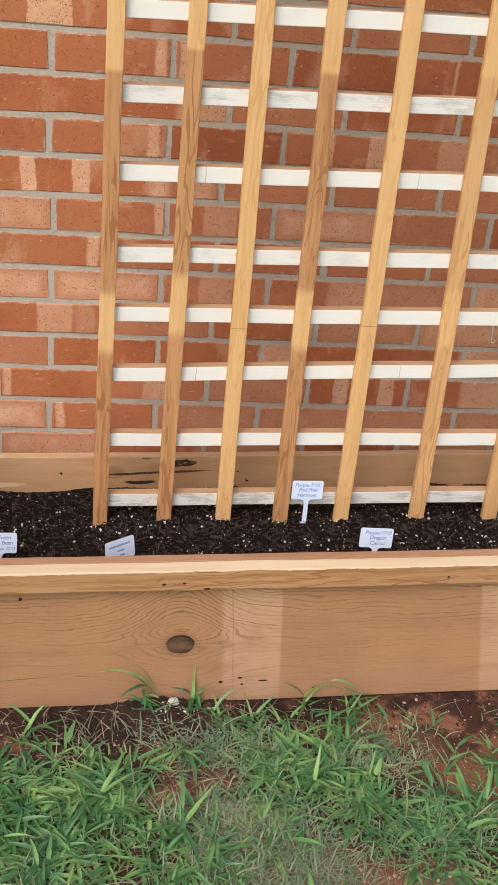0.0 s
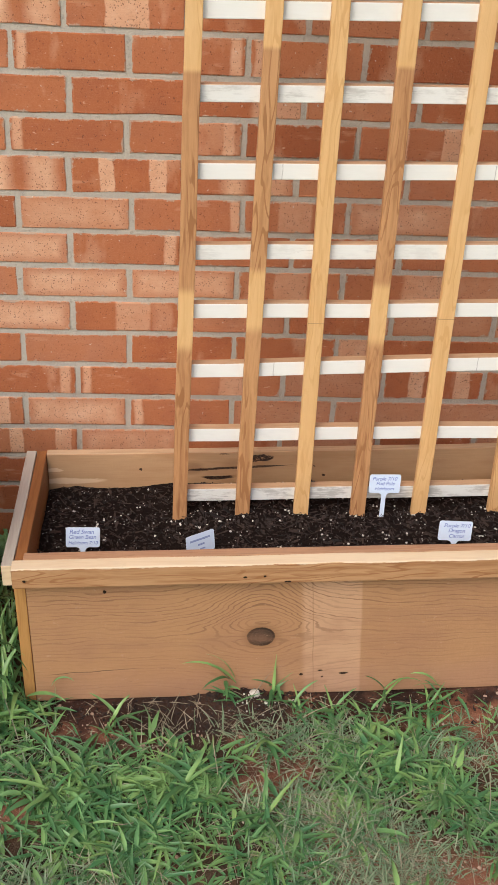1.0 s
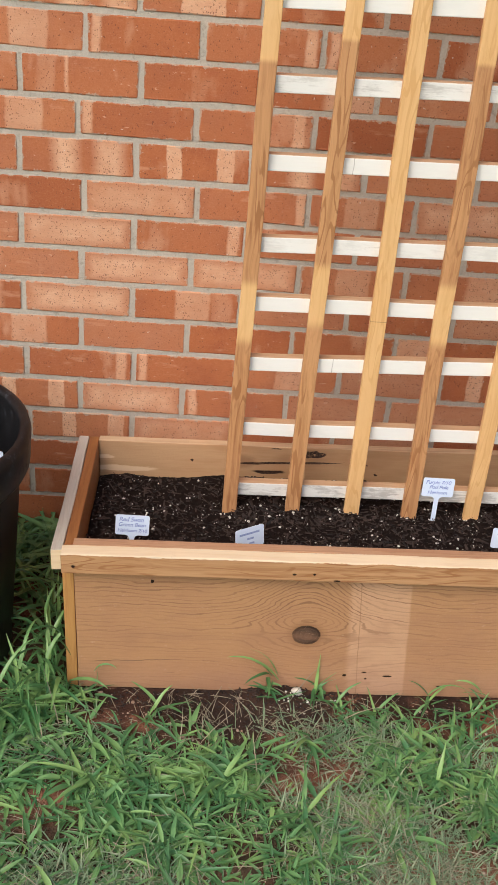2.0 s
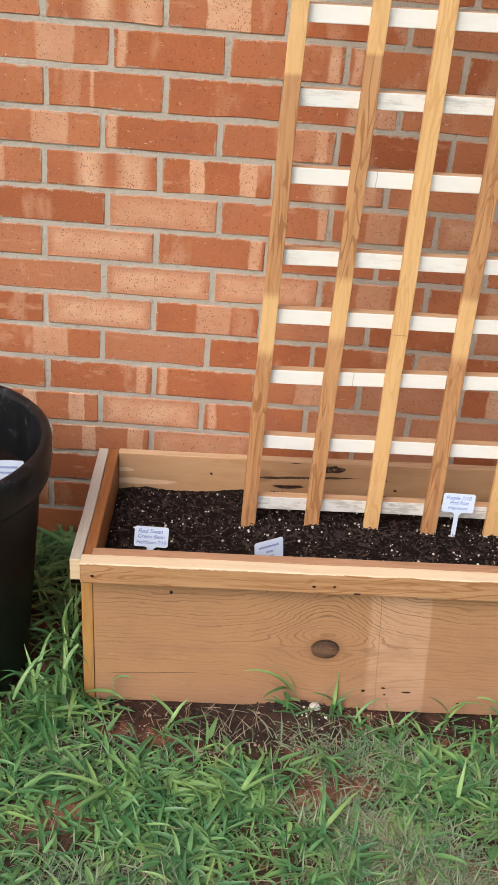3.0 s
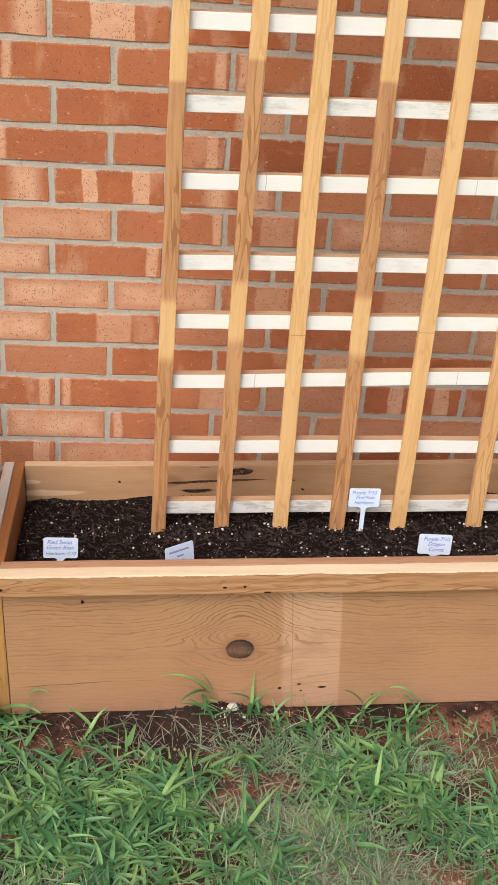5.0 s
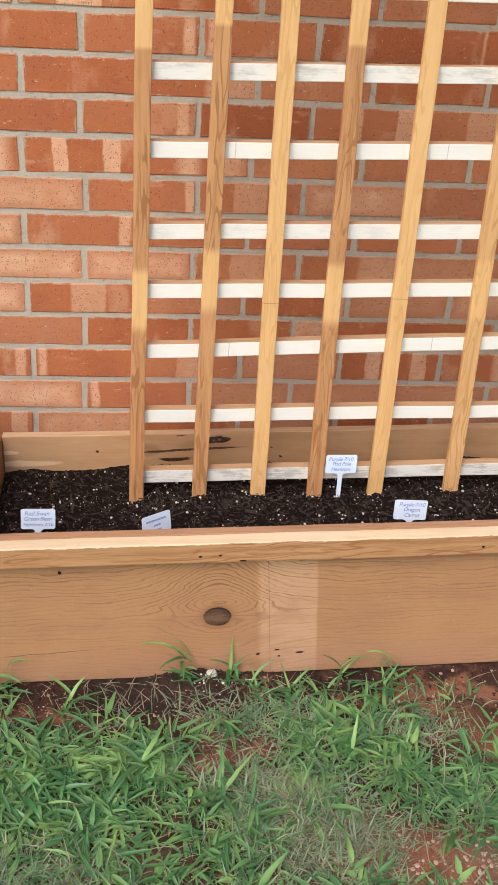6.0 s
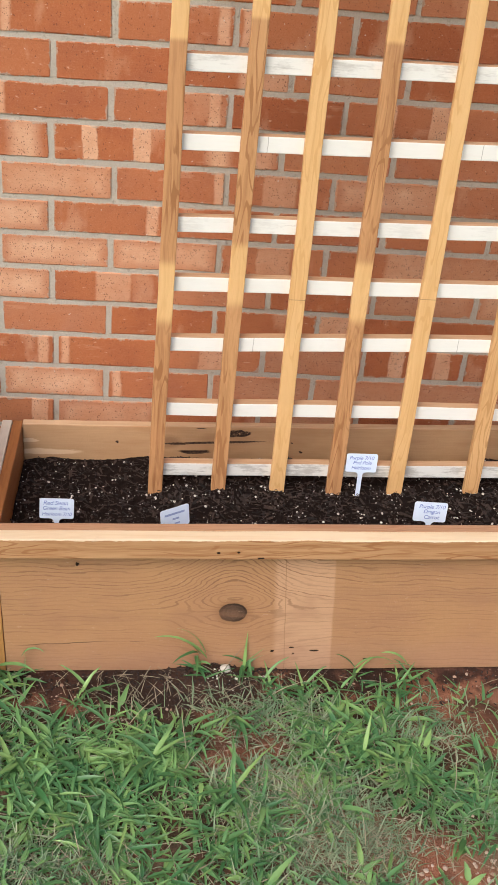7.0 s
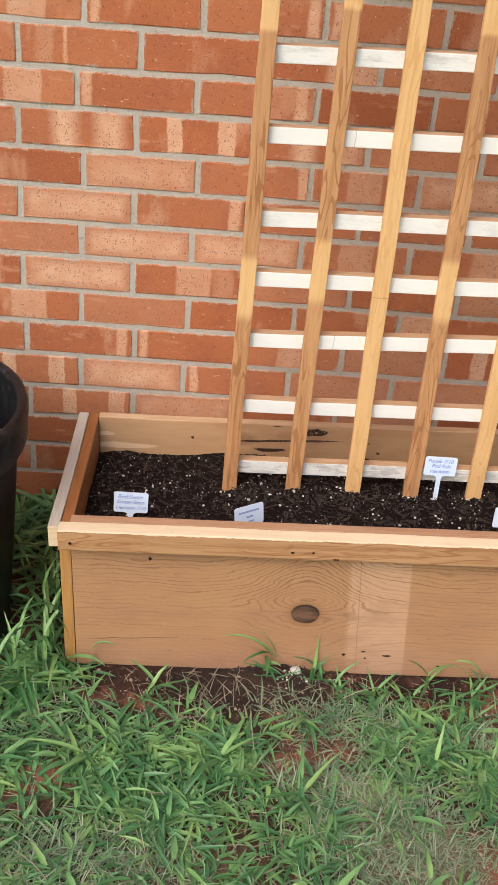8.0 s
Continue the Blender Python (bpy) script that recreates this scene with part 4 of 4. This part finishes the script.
def build_weed(x, y, leaves):
    """One crabgrass plant; leaves: turn, rise, length, width, droop, height of its foot."""
    rng = random.Random(int(x * 1000))
    z = ground_height(x, y)
    rng.seed(int(x * 1000))
    root = new("crabgrass_plant")
    root.matrix_world = pose(x, y, z)
    verts, faces = [], []
    for turn, rise, length, wide, droop, foot in leaves:
        blade(verts, faces, (rng.gauss(0, 0.006), rng.gauss(0, 0.005), foot - 0.004), radians(turn + rng.gauss(0, 7)), radians(rise + rng.gauss(0, 8)), length * rng.uniform(0.6, 1.0), wide * 0.62, droop * rng.uniform(0.6, 1.1), rng, 8)
        if foot > 0.01:
            blade(verts, faces, (0, 0, -0.004), radians(turn), radians(84), foot, 0.0016, 0.0, rng, 2)
    for _ in range(9):
        blade(verts, faces, (rng.gauss(0, 0.01), rng.gauss(0, 0.008) - 0.012, rng.uniform(0, 0.014)), rng.uniform(0, 6.28), rng.uniform(0, 0.6), rng.uniform(0.020, 0.055), rng.uniform(0.0015, 0.0040), rng.uniform(0.2, 1.6), rng, 5)
    ob = new("leaves", shape("leaves", keep_out(verts, (x, y, z)), faces, LEAF, smooth=True))
    ob.parent = root
    return tagged(root, "single tall crabgrass plant with long green blades by the planter's foot", "grass plant", "crabgrass plants")


# plants along the planter's foot
build_weed(0.462, -0.507, ((75, 84, 0.085, 0.0060, 0.10, 0.010), (35, 45, 0.060, 0.0040, 0.3, 0.01), (190, 40, 0.07, 0.0055, 1.0, 0.02), (250, 25, 0.07, 0.0060, 0.8, 0.02), (-60, 20, 0.09, 0.0060, 0.7, 0.01)))
build_weed(0.385, -0.507, ((185, 52, 0.115, 0.0075, 2.3, 0.030), (165, 66, 0.120, 0.0034, 1.9, 0.035), (195, 70, 0.06, 0.0055, 0.9, 0.03), (220, 30, 0.08, 0.0070, 1.6, 0.03), (280, 25, 0.07, 0.0070, 1.2, 0.03)))
build_weed(0.655, -0.512, ((5, 48, 0.10, 0.0060, 2.0, 0.020), (-8, 66, 0.11, 0.0045, 2.4, 0.03), (185, 60, 0.06, 0.0050, 1.4, 0.02), (250, 25, 0.08, 0.0060, 1.0, 0.02)))
build_weed(0.752, -0.516, ((172, 55, 0.09, 0.0065, 1.9, 0.04), (200, 25, 0.10, 0.0055, 0.9, 0.03), (330, 35, 0.08, 0.0060, 1.2, 0.02), (240, 30, 0.08, 0.0060, 1.0, 0.02)))
build_weed(0.040, -0.512, ((265, 35, 0.110, 0.0085, 1.5, 0.040), (345, 38, 0.090, 0.0080, 1.7, 0.035), (310, 20, 0.090, 0.0075, 1.0, 0.020), (190, 80, 0.09, 0.0030, 0.2, 0.01), (200, 30, 0.09, 0.0070, 1.4, 0.03)))
build_weed(0.085, -0.505, ((170, 84, 0.085, 0.0026, 0.3, 0.0), (-5, 70, 0.060, 0.0045, 3.0, 0.05)))
# bright plants that stand out of the sward
build_weed(0.445, -0.612, ((255, 22, 0.085, 0.0075, 0.9, 0.02), (325, 22, 0.080, 0.0070, 0.9, 0.02), (170, 30, 0.060, 0.0070, 1.2, 0.02), (20, 35, 0.060, 0.0060, 1.2, 0.02), (285, 12, 0.105, 0.0080, 0.6, 0.015)))
build_weed(0.690, -0.580, ((110, 70, 0.07, 0.0050, 0.6, 0.02), (200, 30, 0.08, 0.0055, 1.0, 0.02), (15, 35, 0.08, 0.0060, 1.2, 0.02), (300, 25, 0.08, 0.0060, 1.0, 0.02)))
build_weed(0.192, -0.565, ((60, 50, 0.07, 0.0070, 1.2, 0.02), (140, 30, 0.09, 0.0065, 1.0, 0.02), (20, 30, 0.08, 0.0065, 0.9, 0.02), (330, 35, 0.09, 0.0070, 1.1, 0.02)))
build_weed(0.099, -0.700, ((175, 22, 0.105, 0.0075, 0.8, 0.02), (230, 25, 0.100, 0.0075, 0.9, 0.02), (20, 35, 0.09, 0.0070, 1.0, 0.02), (290, 30, 0.10, 0.0070, 1.1, 0.02)))
build_weed(0.305, -0.700, ((60, 35, 0.100, 0.0080, 0.8, 0.02), (20, 30, 0.080, 0.0070, 1.0, 0.02), (230, 25, 0.110, 0.0080, 0.9, 0.02), (150, 30, 0.09, 0.0070, 1.1, 0.02)))
build_weed(0.420, -0.765, ((45, 25, 0.110, 0.0080, 0.7, 0.02), (80, 35, 0.090, 0.0070, 0.9, 0.02), (210, 30, 0.090, 0.0070, 1.0, 0.02), (300, 30, 0.09, 0.0070, 1.1, 0.02)))
build_weed(0.642, -0.690, ((85, 55, 0.080, 0.0070, 0.8, 0.02), (300, 30, 0.090, 0.0075, 0.9, 0.02), (200, 30, 0.080, 0.0070, 1.0, 0.02), (20, 30, 0.08, 0.0070, 1.1, 0.02)))
# a loose fringe of young plants
for spot in ((0.500, -0.535), (0.560, -0.548), (0.610, -0.560), (0.725, -0.545)):
    build_weed(*spot, ((110, 50, 0.06, 0.0050, 1.4, 0.01), (40, 40, 0.06, 0.0050, 1.2, 0.02), (200, 30, 0.07, 0.0055, 1.0, 0.02), (260, 20, 0.06, 0.0055, 0.8, 0.01), (320, 30, 0.07, 0.0050, 1.1, 0.02)))
# tall plants in the shade between the pot and the planter
for spot in ((0.006, -0.515), (0.012, -0.465), (-0.008, -0.415), (0.004, -0.360), (-0.030, -0.545), (-0.075, -0.600), (-0.02, -0.30)):
    build_weed(*spot, ((100, 76, 0.15, 0.0070, 1.2, 0.04), (60, 62, 0.12, 0.0070, 2.0, 0.09), (170, 58, 0.11, 0.0070, 2.1, 0.06), (235, 52, 0.12, 0.0075, 1.9, 0.10), (265, 40, 0.10, 0.0070, 1.6, 0.06),
                        (285, 60, 0.12, 0.0070, 2.2, 0.05), (-60, 48, 0.10, 0.0070, 1.8, 0.08), (215, 30, 0.10, 0.0070, 1.4, 0.03), (300, 25, 0.10, 0.0070, 1.2, 0.03)))
# seed stalks
verts, faces = [], []
stalks = random.Random(21)
for _ in range(70):
    x, y = stalks.uniform(-0.2, 1.1), stalks.uniform(-1.0, -0.52)
    if not blocked(x, y):
        blade(verts, faces, (x, y, ground_height(x, y)), stalks.uniform(0, 6.28), stalks.uniform(0.7, 1.4), stalks.uniform(0.05, 0.11), 0.0011, stalks.uniform(0.2, 0.9), stalks, 8)
tagged(new("seed_stalks", shape("seed_stalks", verts, faces, STRAW)), "thin pale seed stalks rising from the crabgrass", "grass", kind="stuff")


def build_pebble():
    bm = bmesh.new()
    bmesh.ops.create_icosphere(bm, subdivisions=2, radius=0.009)
    for v in bm.verts:
        v.co = Vector((v.co.x * 1.1, v.co.y * 0.8, v.co.z * 0.7)) * (1 + 0.35 * noise.noise(v.co * 150))
    me = bpy.data.meshes.new("white_pebble")
    bm.to_mesh(me)
    bm.free()
    me.materials.append(PERLITE)
    ob = new("white_pebble", me)
    ob.location = (0.429, -0.512, ground_height(0.429, -0.512) + 0.006)
    return tagged(ob, "small white crumbly stone on the clay by the planter", "pebble")


build_pebble()

# ---- brick wall ----
BRICK_LONG, COURSE, BED = 0.2032, 0.06773, 0.25
JOINT = 0.0090

wall = new("wall_north", shape("wall_north", [(x, y, z) for z in (-0.3, 2.75) for y in (0.0020, 0.115) for x in (-3.2, 4.4)], [(0, 1, 5, 4), (2, 6, 7, 3), (0, 4, 6, 2), (1, 3, 7, 5), (4, 5, 7, 6), (0, 2, 3, 1)], MORTAR))
tagged(wall, "red brick house wall in running bond with grey mortar joints", "wall", kind="structure")


def brick_mesh(seed):
    """A wire-cut brick: its arrises wander a little and its corners are worn round."""
    rng = random.Random(seed)
    h, t, c = (BRICK_LONG - JOINT) / 2, (COURSE - JOINT) / 2, rng.uniform(0.0010, 0.0028)
    line = [(-h + c, -t), (-h * 0.3, -t), (h * 0.35, -t), (h - c, -t), (h, -t + c), (h, t - c), (h - c, t), (h * 0.3, t), (-h * 0.35, t), (-h + c, t), (-h, t - c), (-h, -t + c)]
    line = [(x + rng.gauss(0, 0.0007), z + rng.gauss(0, 0.0007)) for x, z in line]
    n, verts = len(line), []
    for inset, y in ((0.0024, 0.0), (0.0006, 0.0009), (0.0, 0.0030), (0.0, 0.05)):
        verts += [(x * (1 - inset / h), y + (rng.gauss(0, 0.0003) if y < 0.002 else 0), z * (1 - inset / t)) for x, z in line]
    faces = [tuple(range(n))] + [(r * n + k, (r + 1) * n + k, (r + 1) * n + (k + 1) % n, r * n + (k + 1) % n) for r in range(3) for k in range(n)]
    return shape("brick", verts, faces, BRICK)


MESHES = [brick_mesh(k) for k in range(12)]
# One letter a brick, course by course, from the second brick before the planter's corner on: r red, d dark red, o orange,
# p pale buff, s buff and specked; a pale at its left end, e at its right, b two soft pale bands, c two sharp ones,
# f one thin band, g one broad band, k a broad sharp one, h and l half pale.
# Courses -1 and -2 are all d: the shade behind the pot, put into the colour.
LOOKS = {
    13: "rorgordr", 12: "obkroorr", 11: "gaeadfrr", 10: "ffrhorrr", 9: "gaedcgdr", 8: "gbcboooo", 7: "dpegpodo", 6: "operrroo",
    5: "oppghslr", 4: "dpgoesps", 3: "gorrldlr", 2: "leagschr", 1: "cpasssss", 0: "rcpdsdss", -1: "ddddddddd", -2: "ddddddddd",
}
BANDS = {
    "a": (-0.084, 0.008, 0.85, 9, 0.01, 0, 0.004), "e": (0.082, 0.010, 0.85, 9, 0.01, 0, 0.004), "b": (-0.016, 0.020, 1.0, 0.060, 0.024, 0.85, 0.016),
    "c": (-0.030, 0.013, 1.0, 0.062, 0.016, 0.9, 0.002), "f": (-0.018, 0.003, 0.8, 9, 0.01, 0, 0.003), "g": (0.004, 0.032, 0.62, 9, 0.01, 0, 0.004),
    "k": (0.002, 0.036, 0.95, 9, 0.01, 0, 0.002), "h": (0.060, 0.045, 0.75, 9, 0.01, 0, 0.008), "l": (-0.055, 0.045, 0.75, -0.09, 0.01, 0.9, 0.004),
}
# Unevenness of the bricklaying, in millimetres: head joints along each course, and beds at two places.
HEADS = {
    12: ((0.5, -2.0), (3.5, -1.3), (4.5, 3.7)), 11: ((0, 11.0), (1, 2.3), (2, 0.5), (3, -2.0)), 10: ((-0.5, 2.0), (0.5, 2.1), (2.5, 0.0), (3.5, 0.6), (4.5, 6.0)),
    9: ((0, -2.3), (1, -2.4), (2, -1.0)), 8: ((-0.5, -3.0), (0.5, -2.2), (3.5, -5.0)), 7: ((0, 6.7), (1, 5.3), (2, 2.7), (3, -5.0), (5, 2.0)),
    6: ((0.5, -4.5), (3.5, -2.0)), 5: ((0, 2.6), (1, 1.1), (3, -3.0)), 4: ((-0.5, -4.1), (0.5, -4.9), (2.5, -3.5), (4.5, -0.8)), 3: ((0, 1.3), (1, -0.4), (3, -3.0), (5, 3.0)),
    2: ((-0.5, -3.0), (0.5, 0.8), (2.5, -2.7), (3.5, -4.0), (4.5, 0.0)), 1: ((0, -1.2), (1, -4.1), (2, -0.9), (5, 8.0)),
}
BEDS = {12: (2, 3.5), 11: (-0.5, 1), 10: (-4, 2.3), 9: (-1, 2), 8: (-4.3, 0), 7: (-3.5, -0.6), 6: (-1.2, -1), 5: (1, 2), 4: (2, -0.8), 3: (2, 0), 2: (1.7, -3), 1: (-1, -1.7)}


def head(k, n):
    """The place of head joint n (in bricks) of course k."""
    off = HEADS.get(k)
    return n * BRICK_LONG + (float(np.interp(n, [a for a, _ in off], [d for _, d in off])) / 1000 if off else 0.0)


def bed(k, x):
    a, c = BEDS.get(k, (0, 0) if k < 1 else (1, 3))
    s = min(max((x + 0.1) / 1.0, -0.3), 1.3)
    return BED + k * COURSE + (a + (c - a) * s) / 1000


rng = random.Random(3)
rest_v, rest_f = [], []
for k in range(-5, 36):
    for i in range(-15, 21):
        n0 = i if k % 2 else i - 0.5
        x0, x1 = head(k, n0), head(k, n0 + 1)
        x = (x0 + x1) / 2
        z0, z1 = bed(k, x), bed(k + 1, x)
        z = (z0 + z1) / 2
        if -3 <= i <= 7 and -2 <= k <= 16:
            ob = new("brick", MESHES[rng.randrange(12)])
            ob.parent = wall
            ob.location = (x + rng.uniform(-0.0006, 0.0006), rng.uniform(-0.0008, 0.0008), z)
            tilt = math.atan2(bed(k, x1) - bed(k, x0), x1 - x0)
            ob.rotation_euler = (0, -tilt + rng.gauss(0, 0.0012), 0)
            ob.scale = ((x1 - x0 - JOINT) / (BRICK_LONG - JOINT), 1, (z1 - z0 - JOINT) / (COURSE - JOINT))
            looks, j = LOOKS.get(k, ""), i + 1
            c = looks[j] if 0 <= j < len(looks) else rng.choice("rrdoap")
            ob["pale"] = float({"p": rng.uniform(0.75, 0.95), "s": 0.48, "o": 0.23, "d": 0.0}.get(c, rng.uniform(0, 0.14)))
            # s is deepened partly to paint in the shade low on the wall
            ob["deep"] = float({"d": rng.uniform(0.5, 0.9), "s": 0.55}.get(c, rng.uniform(0, 0.3)))
            a = BANDS.get(c, (9, 0.01, 0, 9, 0.01, 0, 0.004))
            shift = rng.uniform(-0.008, 0.008)
            for key, n in (("band_a", 0), ("band_b", 3)):
                ob[key], ob[key + "_wide"], ob[key + "_strong"] = float(a[n] + shift), float(a[n + 1]), float(a[n + 2])
            ob["soft"] = float(a[6])
        else:
            n = len(rest_v)
            h, t = (x1 - x0 - JOINT) / 2, (z1 - z0 - JOINT) / 2
            rest_v += [(x + sx * h, y, z + sz * t) for y in (0.0, 0.05) for sz in (-1, 1) for sx in (-1, 1)]
            rest_f += [tuple(n + q for q in f) for f in ((0, 1, 3, 2), (0, 4, 5, 1), (2, 3, 7, 6), (0, 2, 6, 4), (1, 5, 7, 3))]
field = new("bricks", shape("bricks", rest_v, rest_f, BRICK_FAR))
field.parent = wall
tagged(field, "the rest of the red bricks", kind="stuff")


def build_hook():
    """A bent wire tie that sticks out of a joint."""
    cu = bpy.data.curves.new("wire_tie", "CURVE")
    cu.dimensions, cu.bevel_depth, cu.bevel_resolution = "3D", 0.0012, 2
    sp = cu.splines.new("BEZIER")
    pts = ((1.061, 0.004, 0.580), (1.061, -0.010, 0.575), (1.062, -0.012, 0.552), (1.066, -0.012, 0.541), (1.072, -0.010, 0.545))
    sp.bezier_points.add(len(pts) - 1)
    for bp, p in zip(sp.bezier_points, pts):
        bp.co = p
        bp.handle_left_type = bp.handle_right_type = "AUTO"
    tmp = new("tmp", cu)
    me = bpy.data.meshes.new_from_object(tmp.evaluated_get(bpy.context.evaluated_depsgraph_get()))
    bpy.data.objects.remove(tmp)
    me.materials.clear()
    me.materials.append(PERLITE)
    return tagged(new("wire_tie", me), "short pale bent wire sticking out of the brick wall", "wire")


build_hook()
